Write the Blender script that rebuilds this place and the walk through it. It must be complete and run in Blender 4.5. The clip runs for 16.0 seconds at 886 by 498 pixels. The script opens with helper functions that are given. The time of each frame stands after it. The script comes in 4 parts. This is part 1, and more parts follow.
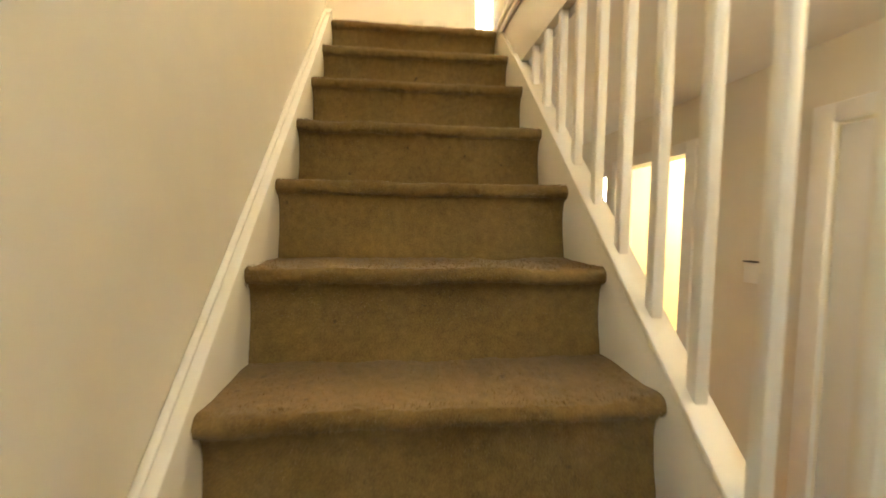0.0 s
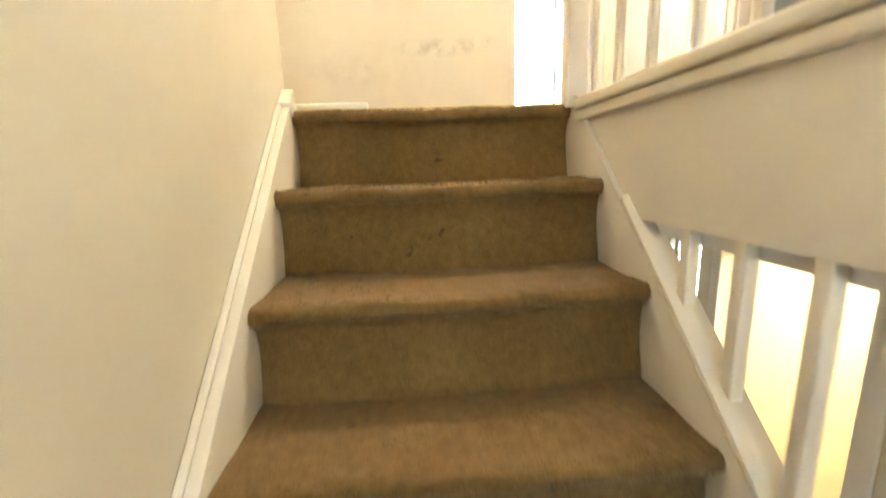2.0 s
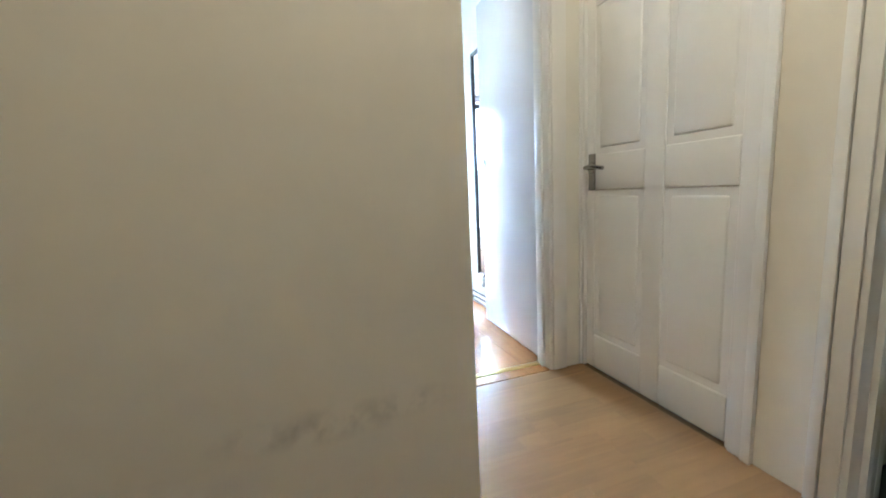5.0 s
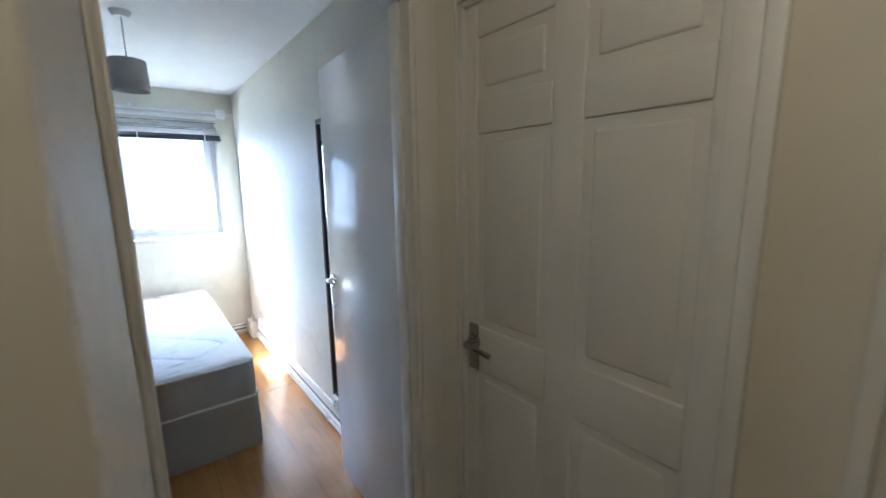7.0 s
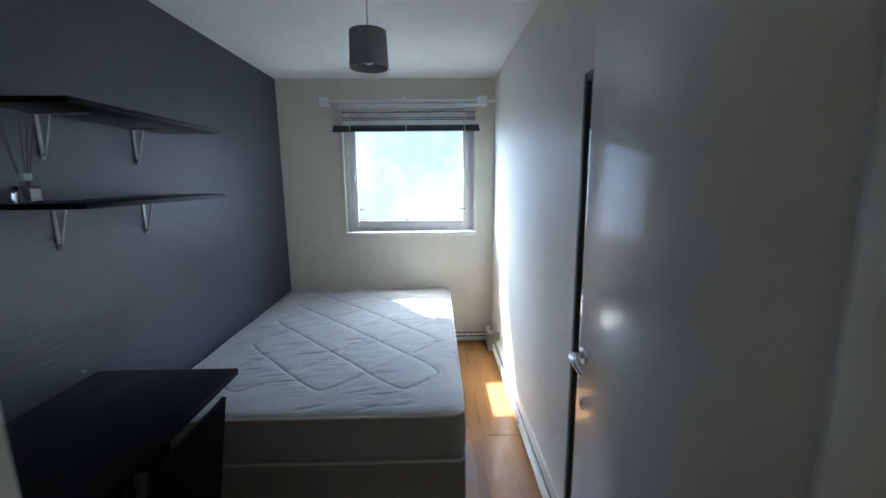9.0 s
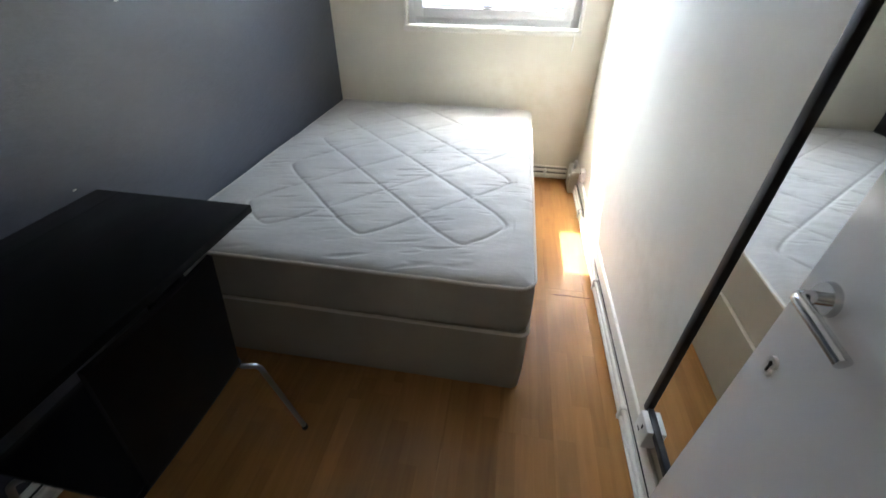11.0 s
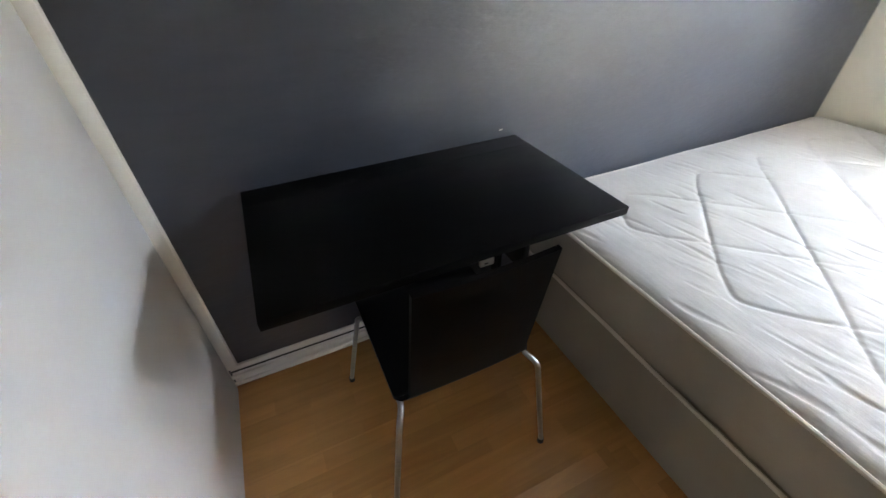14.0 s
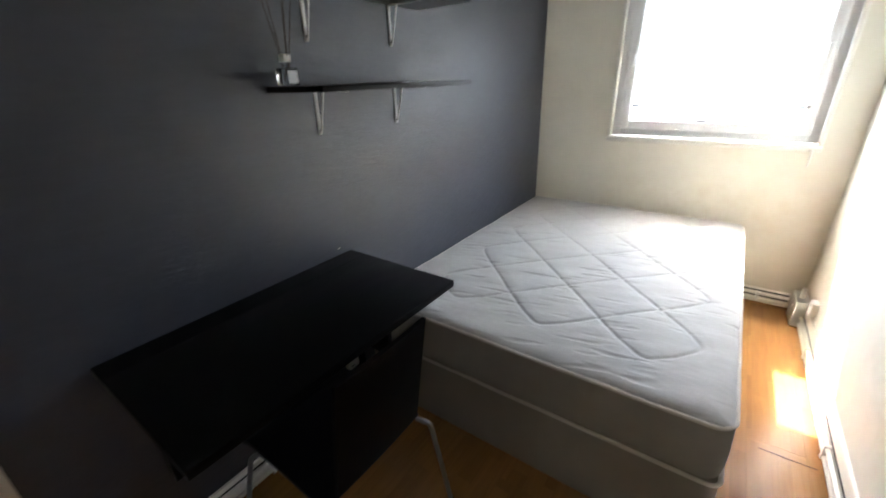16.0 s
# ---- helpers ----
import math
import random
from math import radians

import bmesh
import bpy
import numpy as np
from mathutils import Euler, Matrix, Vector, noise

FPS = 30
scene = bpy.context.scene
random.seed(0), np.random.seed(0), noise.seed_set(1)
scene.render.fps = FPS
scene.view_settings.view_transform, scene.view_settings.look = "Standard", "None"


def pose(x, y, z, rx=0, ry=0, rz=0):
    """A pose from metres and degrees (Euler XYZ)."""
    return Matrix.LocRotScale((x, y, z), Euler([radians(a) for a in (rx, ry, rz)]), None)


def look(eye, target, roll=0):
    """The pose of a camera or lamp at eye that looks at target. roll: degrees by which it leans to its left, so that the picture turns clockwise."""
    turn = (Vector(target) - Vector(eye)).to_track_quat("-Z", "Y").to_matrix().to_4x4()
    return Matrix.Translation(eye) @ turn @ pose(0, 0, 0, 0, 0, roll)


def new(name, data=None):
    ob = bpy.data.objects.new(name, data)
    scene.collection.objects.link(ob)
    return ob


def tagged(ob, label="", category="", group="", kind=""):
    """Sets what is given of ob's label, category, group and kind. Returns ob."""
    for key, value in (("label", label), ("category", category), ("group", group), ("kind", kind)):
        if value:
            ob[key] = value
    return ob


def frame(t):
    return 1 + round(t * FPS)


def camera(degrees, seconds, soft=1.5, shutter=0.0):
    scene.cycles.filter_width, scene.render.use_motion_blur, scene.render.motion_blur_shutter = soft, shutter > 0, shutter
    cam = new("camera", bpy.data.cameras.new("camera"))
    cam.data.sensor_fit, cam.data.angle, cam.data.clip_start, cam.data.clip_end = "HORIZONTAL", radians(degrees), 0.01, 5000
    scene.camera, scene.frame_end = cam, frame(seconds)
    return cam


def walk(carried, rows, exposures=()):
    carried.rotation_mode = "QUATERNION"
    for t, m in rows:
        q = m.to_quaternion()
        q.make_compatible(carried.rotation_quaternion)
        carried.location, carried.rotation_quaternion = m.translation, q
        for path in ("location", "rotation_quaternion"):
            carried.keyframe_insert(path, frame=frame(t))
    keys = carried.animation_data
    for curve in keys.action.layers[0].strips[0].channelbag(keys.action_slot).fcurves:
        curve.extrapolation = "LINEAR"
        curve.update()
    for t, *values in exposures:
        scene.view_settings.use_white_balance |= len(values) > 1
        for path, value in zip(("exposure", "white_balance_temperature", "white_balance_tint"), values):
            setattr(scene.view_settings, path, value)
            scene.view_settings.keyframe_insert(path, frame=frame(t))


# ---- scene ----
cam = camera(96.5, 16.0, shutter=0.5)
PATH = [
    (0, (-0.535, -2.846, -0.984), (-0.309, -0.863, -1.113), 0.7),
    (0.5, (-0.495, -2.64, -0.859), (-0.342, -0.668, -1.155), 3.1),
    (1, (-0.523, -2.417, -0.623), (-0.467, -0.451, -0.987), -0.2),
    (1.5, (-0.485, -2.216, -0.402), (-0.165, -0.275, -0.766), -0.2),
    (2, (-0.53, -2.032, -0.178), (-0.391, -0.077, -0.576), -2.1),
    (2.5, (-0.475, -1.809, -0.007), (-0.142, 0.128, -0.377), -4.5),
    (3, (-0.509, -1.58, 0.198), (-0.581, 0.354, -0.305), -3.9),
    (3.5, (-0.461, -1.401, 0.41), (-0.162, 0.533, -0.002), -0.6),
    (4, (-0.473, -1.231, 0.589), (-0.465, 0.726, 0.173), -1.8),
    (4.4, (-0.437, -1.089, 0.781), (-0.066, 0.84, 0.402), -2.8),
    (4.5, (-0.431, -1.063, 0.831), (0.054, 0.843, 0.47), -2.7),
    (4.7, (-0.402, -0.973, 0.842), (0.166, 0.92, 0.539), -2.9),
    (6.8, (-0.049, -0.347, 1.46), (1.173, 1.192, 1.089), 0.1),
    (7, (0.033, -0.29, 1.47), (1.243, 1.267, 1.137), -0.9),
    (7.5, (0.197, -0.071, 1.497), (1.2, 1.628, 1.17), 0.6),
    (8, (0.303, 0.127, 1.468), (0.919, 2.002, 1.143), -0.5),
    (8.5, (0.391, 0.295, 1.484), (0.595, 2.251, 1.122), 0.8),
    (9, (0.36, 0.506, 1.481), (0.394, 2.475, 1.131), -0.6),
    (9.2, (0.338, 0.585, 1.47), (0.415, 2.552, 1.116), -1.0),
    (11.3, (0.322, 1.037, 1.348), (0.045, 2.589, 0.118), 0.6),
    (11.5, (0.285, 1.044, 1.339), (0.022, 2.594, 0.103), 1.1),
    (12, (0.211, 1.119, 1.33), (-0.427, 2.52, 0.054), 0.9),
    (12.5, (0.155, 1.179, 1.316), (-0.909, 2.271, 0.021), 1.7),
    (13, (0.141, 1.201, 1.303), (-1.175, 1.939, -0.009), 0.9),
    (13.5, (0.153, 1.192, 1.309), (-1.281, 1.766, 0.038), -1.3),
    (14, (0.169, 1.156, 1.314), (-1.262, 1.807, 0.078), -1.0),
    (14.5, (0.174, 1.069, 1.332), (-1.16, 1.975, 0.15), 0.5),
    (15, (0.201, 0.96, 1.359), (-1.05, 2.05, 0.242), -1.7),
    (15.5, (0.245, 0.908, 1.396), (-0.921, 2.215, 0.43), -1.8),
    (16, (0.29, 0.916, 1.428), (-0.787, 2.404, 0.636), -1.9),
]
walk(cam, [(t, look(eye, target, roll)) for t, eye, target, roll in PATH],
     exposures=[(0.0, 7.65, 6700, 10), (1.5, 7.7, 5950, 10), (2.5, 7.5, 5200, 10), (3.0, 7.15, 5000, 10), (3.5, 6.85, 4900, 10), (4.0, 6.15, 4850, 10), (4.7, 5.55, 4850, 10), (7.0, 3.45, 5000, 12), (7.5, 2.65, 4800, 12), (8.5, 2.05, 4950, 12), (9.0, 2.1, 5250, 12), (11.3, 2.9, 6150, 15), (12.5, 3.2, 6300, 16), (14.0, 4.05, 6450, 17), (14.5, 4.1, 6500, 17), (15.5, 3.4, 6450, 17), (16.0, 3.05, 6400, 17)])

# ---- light ----
SUN_DIR = Vector((0.46, -0.72, -1.0)).normalized()
world = bpy.data.worlds.new("world")
scene.world = world
world.use_nodes = True
wn = world.node_tree
sky = wn.nodes.new("ShaderNodeTexSky")
sky.sky_type = "NISHITA"
sky.sun_disc = False
sky.sun_elevation = math.asin(-SUN_DIR.z)
sky.sun_rotation = math.atan2(-SUN_DIR.x, -SUN_DIR.y)
wn.links.new(sky.outputs[0], wn.nodes["Background"].inputs[0])
wn.nodes["Background"].inputs[1].default_value = 0.05


def lamp(name, kind, m, energy, color, size=0.1, size_y=None):
    data = bpy.data.lights.new(name, kind)
    data.energy, data.color = energy, color
    if kind == "SUN":
        data.angle = radians(0.6)
    elif kind == "AREA":
        data.size = size
        if size_y:
            data.shape, data.size_y = "RECTANGLE", size_y
    else:
        data.shadow_soft_size = size
    ob = new(name, data)
    ob.matrix_world = m
    return ob


WARM = (1.0, 0.775, 0.47)
lamp("sun", "SUN", look((0, 0, 0), SUN_DIR), 5.0, (1.0, 0.95, 0.86))
# light of the open sky outside the bedroom window: high ahead, and towards the sun
lamp("window_light", "AREA", look((0.14, 10.0, 5.9), (0.14, 3.9, 1.5)), 500.0, (0.70, 0.85, 1.0), 14.0, 5.0)
lamp("sunward_sky_light", "AREA", look((-6.0, 8.5, 4.4), (0.14, 3.9, 1.5)), 480.0, (0.74, 0.87, 1.0), 5.2, 5.0)
# ceiling lamps of the landing, the lower hall and the room off it
lamp("landing_lamp", "POINT", pose(0.05, -0.32, 2.10), 0.55, WARM, 0.12)
lamp("hall_lamp", "POINT", pose(0.60, -2.55, -0.50), 0.075, WARM, 0.25)
lamp("side_room_lamp", "AREA", pose(1.7, -0.75, -0.36), 0.29, (1.0, 0.80, 0.50), 0.5)


# ---- materials ----
def nodes_of(name):
    m = bpy.data.materials.new(name)
    m.use_nodes = True
    t = m.node_tree
    return m, t, t.nodes["Principled BSDF"]


def noise_node(t, scale, detail=4.0, stretch=(1, 1, 1), coords="Object", rough=0.55):
    tc = t.nodes.new("ShaderNodeTexCoord")
    mp = t.nodes.new("ShaderNodeMapping")
    mp.inputs["Scale"].default_value = stretch
    n = t.nodes.new("ShaderNodeTexNoise")
    n.inputs["Scale"].default_value, n.inputs["Detail"].default_value = scale, detail
    n.inputs["Roughness"].default_value = rough
    t.links.new(tc.outputs[coords], mp.inputs[0])
    t.links.new(mp.outputs[0], n.inputs["Vector"])
    return n


def ramp(t, socket, a, b, ca, cb):
    r = t.nodes.new("ShaderNodeValToRGB")
    r.color_ramp.elements[0].position, r.color_ramp.elements[1].position = a, b
    r.color_ramp.elements[0].color, r.color_ramp.elements[1].color = (*ca, 1), (*cb, 1)
    t.links.new(socket, r.inputs[0])
    return r.outputs[0]


def blend(t, fac, a, b, mode="MIX"):
    mx = t.nodes.new("ShaderNodeMix")
    mx.data_type, mx.blend_type = "RGBA", mode
    for value, sock in ((fac, mx.inputs[0]), (a, mx.inputs[6]), (b, mx.inputs[7])):
        if isinstance(value, bpy.types.NodeSocket):
            t.links.new(value, sock)
        elif isinstance(value, tuple):
            sock.default_value = (*value, 1)
        else:
            sock.default_value = value
    return mx.outputs[2]


def bump(t, bsdf, socket, strength, distance):
    b = t.nodes.new("ShaderNodeBump")
    b.inputs["Strength"].default_value, b.inputs["Distance"].default_value = strength, distance
    t.links.new(socket, b.inputs["Height"])
    prev = bsdf.inputs["Normal"].links[0].from_socket if bsdf.inputs["Normal"].links else None
    if prev:
        t.links.new(prev, b.inputs["Normal"])
    t.links.new(b.outputs[0], bsdf.inputs["Normal"])


def surface(name, color, rough=0.5, metal=0.0, vary=0.10, large=1.5, fine=60.0, relief=0.0, rough_vary=0.1, stretch=(1, 1, 1), coat=0.0):
    """A painted, plastic, cloth or metal surface, varied at a large and a fine scale."""
    m, t, b = nodes_of(name)
    big = noise_node(t, large, 5, stretch)
    small = noise_node(t, fine, 3, stretch)
    dark = tuple(c * (1 - vary) for c in color)
    lite = tuple(min(1, c * (1 + vary * 0.6)) for c in color)
    c1 = ramp(t, big.outputs[0], 0.3, 0.7, dark, lite)
    c2 = blend(t, 0.35 * min(1, vary * 6), c1, ramp(t, small.outputs[0], 0.3, 0.7, dark, lite))
    t.links.new(c2, b.inputs["Base Color"])
    rr = t.nodes.new("ShaderNodeMapRange")
    rr.inputs["To Min"].default_value, rr.inputs["To Max"].default_value = max(0.02, rough - rough_vary), min(1, rough + rough_vary)
    t.links.new(big.outputs[0], rr.inputs[0])
    t.links.new(rr.outputs[0], b.inputs["Roughness"])
    b.inputs["Metallic"].default_value = metal
    b.inputs["Coat Weight"].default_value = coat
    if relief:
        bump(t, b, small.outputs[0], 0.5, relief)
    return m


def ragged_tint(t, color, at, size, tint, amount, scale=14.0):
    """A smudge or a darker tint with a ragged outline round a place on a wall."""
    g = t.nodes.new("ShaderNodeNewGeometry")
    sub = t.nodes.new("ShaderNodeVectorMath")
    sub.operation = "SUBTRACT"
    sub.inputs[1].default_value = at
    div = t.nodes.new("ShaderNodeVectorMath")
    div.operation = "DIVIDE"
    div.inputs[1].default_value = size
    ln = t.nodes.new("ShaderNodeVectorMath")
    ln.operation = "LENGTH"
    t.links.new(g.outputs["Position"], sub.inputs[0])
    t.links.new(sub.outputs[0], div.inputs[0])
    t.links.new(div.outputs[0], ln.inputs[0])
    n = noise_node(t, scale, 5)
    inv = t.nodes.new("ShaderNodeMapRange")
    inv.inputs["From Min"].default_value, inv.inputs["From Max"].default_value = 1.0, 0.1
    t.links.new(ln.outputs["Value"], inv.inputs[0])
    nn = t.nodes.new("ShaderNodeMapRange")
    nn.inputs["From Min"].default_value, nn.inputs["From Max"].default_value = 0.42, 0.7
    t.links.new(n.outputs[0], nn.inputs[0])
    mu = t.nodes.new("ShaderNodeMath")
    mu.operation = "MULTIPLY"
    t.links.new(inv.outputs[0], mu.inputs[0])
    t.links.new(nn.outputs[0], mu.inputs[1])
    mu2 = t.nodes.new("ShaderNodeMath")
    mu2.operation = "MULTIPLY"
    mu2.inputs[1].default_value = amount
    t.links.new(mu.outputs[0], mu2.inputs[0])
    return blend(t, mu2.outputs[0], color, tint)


def painted_wall(name, color, rough, tints=()):
    m, t, b = nodes_of(name)
    big = noise_node(t, 0.9, 5)
    mid = noise_node(t, 9.0, 4)
    fine = noise_node(t, 220.0, 2)
    c = ramp(t, big.outputs[0], 0.3, 0.72, tuple(v * 0.93 for v in color), color)
    c = blend(t, 0.25, c, ramp(t, mid.outputs[0], 0.35, 0.7, tuple(v * 0.9 for v in color), tuple(min(1, v * 1.03) for v in color)))
    for at, size, tint, amount in tints:
        c = ragged_tint(t, c, at, size, tint, amount)
    t.links.new(c, b.inputs["Base Color"])
    b.inputs["Roughness"].default_value = rough
    b.inputs["Specular IOR Level"].default_value = 0.35
    bump(t, b, mid.outputs[0], 0.25, 0.003)
    bump(t, b, fine.outputs[0], 0.3, 0.0006)
    return m


GRIME = (0.30, 0.27, 0.22)
HALL_PAINT = painted_wall("hall_paint", (0.78, 0.725, 0.60), 0.62, (
    ((-0.36, 0.0, 0.39), (0.26, 0.05, 0.05), GRIME, 0.85),
    ((-0.15, 0.0, 0.40), (0.12, 0.05, 0.04), GRIME, 0.6),
    ((-0.75, 0.0, 0.30), (0.30, 0.05, 0.10), GRIME, 0.25),
    ((-0.90, -0.95, 0.55), (0.05, 0.35, 0.30), GRIME, 0.45),
    ((-0.90, -1.6, 0.25), (0.05, 0.5, 0.25), GRIME, 0.25),
    ((0.0, 0.35, 1.2), (0.03, 0.5, 0.5), GRIME, 0.25),
))
# Ragged darker tints: low on the east wall and below the window.
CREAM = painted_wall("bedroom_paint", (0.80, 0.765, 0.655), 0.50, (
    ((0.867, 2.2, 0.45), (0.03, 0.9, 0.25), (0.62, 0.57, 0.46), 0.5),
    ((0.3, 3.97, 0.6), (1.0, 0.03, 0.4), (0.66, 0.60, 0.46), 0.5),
))
CEILING_PAINT = painted_wall("ceiling_paint", (0.83, 0.82, 0.79), 0.8)
OLIVE = painted_wall("bathroom_paint", (0.50, 0.485, 0.40), 0.4)
SIDE_PAINT = painted_wall("side_room_paint", (0.82, 0.74, 0.50), 0.6)


def grey_wall():
    """Dark satin paint brushed and rolled over a lumpy wall: short level streaks that catch the light."""
    m, t, b = nodes_of("slate_grey_paint")
    big = noise_node(t, 1.2, 5)
    roll = noise_node(t, 9.0, 3, (1, 1.1, 4.5), rough=0.55)
    streak = noise_node(t, 22.0, 4, (1, 1.0, 6.0), rough=0.6)
    fine = noise_node(t, 70.0, 4, (1, 0.6, 1.6))
    base = (0.037, 0.042, 0.056)
    c = ramp(t, big.outputs[0], 0.3, 0.7, tuple(v * 0.86 for v in base), tuple(v * 1.1 for v in base))
    c = blend(t, 0.4, c, ramp(t, roll.outputs[0], 0.4, 0.62, tuple(v * 0.85 for v in base), tuple(v * 1.15 for v in base)))
    scuff = noise_node(t, 16.0, 3, (1, 0.8, 9.0))
    c = blend(t, ramp(t, scuff.outputs[0], 0.69, 0.74, (0, 0, 0), (0.35, 0.35, 0.35)), c, (0.028, 0.030, 0.036))
    t.links.new(c, b.inputs["Base Color"])
    r = t.nodes.new("ShaderNodeMapRange")
    r.inputs["To Min"].default_value, r.inputs["To Max"].default_value = 0.34, 0.47
    b.inputs["Specular IOR Level"].default_value = 0.8
    t.links.new(roll.outputs[0], r.inputs[0])
    t.links.new(r.outputs[0], b.inputs["Roughness"])
    bump(t, b, roll.outputs[0], 0.4, 0.006)
    bump(t, b, streak.outputs[0], 0.30, 0.003)
    bump(t, b, fine.outputs[0], 0.15, 0.0012)
    return m


GREY = grey_wall()


def laminate(name, along, gloss=(0.15, 0.27), base=(0.41, 0.203, 0.066), spread=(0.78, 1.20)):
    """Three-strip beech laminate; along: 0 for boards that run along x, 1 for y."""
    m, t, b = nodes_of(name)
    tc = t.nodes.new("ShaderNodeTexCoord")
    info = t.nodes.new("ShaderNodeObjectInfo")
    shift = t.nodes.new("ShaderNodeVectorMath")
    shift.operation = "SCALE"
    shift.inputs[0].default_value = (7.3, 3.1, 0)
    t.links.new(info.outputs["Random"], shift.inputs["Scale"])
    add = t.nodes.new("ShaderNodeVectorMath")
    t.links.new(tc.outputs["Object"], add.inputs[0])
    t.links.new(shift.outputs[0], add.inputs[1])
    turn = t.nodes.new("ShaderNodeMapping")
    turn.inputs["Rotation"].default_value = (0, 0, radians(90) if along else 0)
    t.links.new(add.outputs[0], turn.inputs[0])
    br = t.nodes.new("ShaderNodeTexBrick")
    br.offset, br.offset_frequency = 0.37, 2
    br.inputs["Scale"].default_value = 1.0
    br.inputs["Brick Width"].default_value, br.inputs["Row Height"].default_value = 0.40, 0.0645
    br.inputs["Mortar Size"].default_value = 0.0004
    br.inputs["Color1"].default_value = (*[v * spread[0] for v in base], 1)
    br.inputs["Color2"].default_value = (*[v * spread[1] for v in base], 1)
    br.inputs["Mortar"].default_value = (*[v * 0.86 for v in base], 1)
    t.links.new(turn.outputs[0], br.inputs["Vector"])
    gm = t.nodes.new("ShaderNodeMapping")
    gm.inputs["Scale"].default_value = (2.4, 24.0, 1.0)
    t.links.new(turn.outputs[0], gm.inputs[0])
    g = t.nodes.new("ShaderNodeTexNoise")
    g.inputs["Scale"].default_value, g.inputs["Detail"].default_value, g.inputs["Distortion"].default_value = 1.6, 6, 0.8
    t.links.new(gm.outputs[0], g.inputs["Vector"])
    c = blend(t, 0.34, br.outputs[0], ramp(t, g.outputs[0], 0.32, 0.68, tuple(v * 0.68 for v in base), tuple(v * 1.15 for v in base)))
    worn = noise_node(t, 2.6, 6)
    c = blend(t, ramp(t, worn.outputs[0], 0.55, 0.78, (0, 0, 0), (0.16, 0.16, 0.16)), c, tuple(v * 1.15 + 0.03 for v in base))
    t.links.new(c, b.inputs["Base Color"])
    r = t.nodes.new("ShaderNodeMapRange")
    r.inputs["To Min"].default_value, r.inputs["To Max"].default_value = gloss
    t.links.new(worn.outputs[0], r.inputs[0])
    t.links.new(r.outputs[0], b.inputs["Roughness"])
    bump(t, b, g.outputs[0], 0.12, 0.0008)
    return m


LAMINATE_X = laminate("beech_laminate_across", 0, (0.27, 0.42), (0.30, 0.170, 0.062), (0.84, 1.14))
LAMINATE_Y = laminate("beech_laminate_along", 1)


def carpet_material():
    m, t, b = nodes_of("brown_carpet")
    big = noise_node(t, 3.5, 6)
    pile = noise_node(t, 260.0, 3, rough=0.7)
    clump = noise_node(t, 45.0, 4)
    c = ramp(t, pile.outputs[0], 0.3, 0.7, (0.096, 0.056, 0.016), (0.345, 0.214, 0.066))
    c = blend(t, 0.45, c, ramp(t, big.outputs[0], 0.3, 0.72, (0.090, 0.053, 0.015), (0.314, 0.194, 0.059)))
    c = blend(t, 0.3, c, ramp(t, clump.outputs[0], 0.3, 0.7, (0.096, 0.057, 0.018), (0.286, 0.176, 0.054)))
    spots = noise_node(t, 21.0, 2)
    c = blend(t, ramp(t, spots.outputs[0], 0.70, 0.76, (0, 0, 0), (0.7, 0.7, 0.7)), c, (0.045, 0.03, 0.016))
    t.links.new(c, b.inputs["Base Color"])
    b.inputs["Roughness"].default_value = 0.95
    b.inputs["Specular IOR Level"].default_value = 0.1
    b.inputs["Sheen Weight"].default_value = 0.14
    b.inputs["Sheen Roughness"].default_value = 0.6
    bump(t, b, clump.outputs[0], 0.5, 0.004)
    bump(t, b, pile.outputs[0], 0.7, 0.003)
    return m


CARPET = carpet_material()
GLOSS = surface("white_gloss_paint", (0.80, 0.775, 0.70), 0.32, vary=0.06, large=2.0, fine=70, relief=0.0004, rough_vary=0.05)
CREAM_GLOSS = surface("cream_gloss_paint", (0.80, 0.745, 0.62), 0.36, vary=0.07, large=2.0, fine=70, relief=0.0004, rough_vary=0.06)
GLOSS_COOL = surface("white_door_paint", (0.78, 0.775, 0.755), 0.17, vary=0.04, large=1.6, fine=60, relief=0.0002, rough_vary=0.04)
GLOSS_COOL.node_tree.nodes["Principled BSDF"].inputs["Specular IOR Level"].default_value = 0.35
PANEL_PAINT = surface("panel_door_paint", (0.80, 0.785, 0.735), 0.36, vary=0.06, large=2.5, fine=70, relief=0.0004, rough_vary=0.05)
UPVC = surface("white_upvc", (0.88, 0.89, 0.90), 0.3, vary=0.03, large=3, fine=30)
PLASTIC = surface("white_plastic", (0.80, 0.79, 0.75), 0.35, vary=0.05)
CHROME = surface("chrome", (0.72, 0.72, 0.73), 0.14, 1.0, 0.06, 8, 60, rough_vary=0.06)
CHROME_PALE = surface("satin_chrome", (0.80, 0.80, 0.80), 0.34, 1.0, 0.06, 8, 60, rough_vary=0.06)
STEEL = surface("brushed_steel_tube", (0.40, 0.40, 0.41), 0.30, 1.0, 0.10, 6, 80)
BRASS = surface("brass_strip", (0.80, 0.60, 0.20), 0.30, 1.0, 0.15, 12, 90, relief=0.0006)
BLACK = surface("black_brown_veneer", (0.0042, 0.0038, 0.0040), 0.40, vary=0.25, large=3, fine=60, stretch=(6, 1, 1), relief=0.0003)
BLACK.node_tree.nodes["Principled BSDF"].inputs["Specular IOR Level"].default_value = 0.06
SHELF_BLACK = surface("black_shelf_foil", (0.007, 0.0065, 0.007), 0.33, vary=0.25, large=3, fine=60, stretch=(6, 1, 1), relief=0.0003)
SHELF_BLACK.node_tree.nodes["Principled BSDF"].inputs["Specular IOR Level"].default_value = 0.2
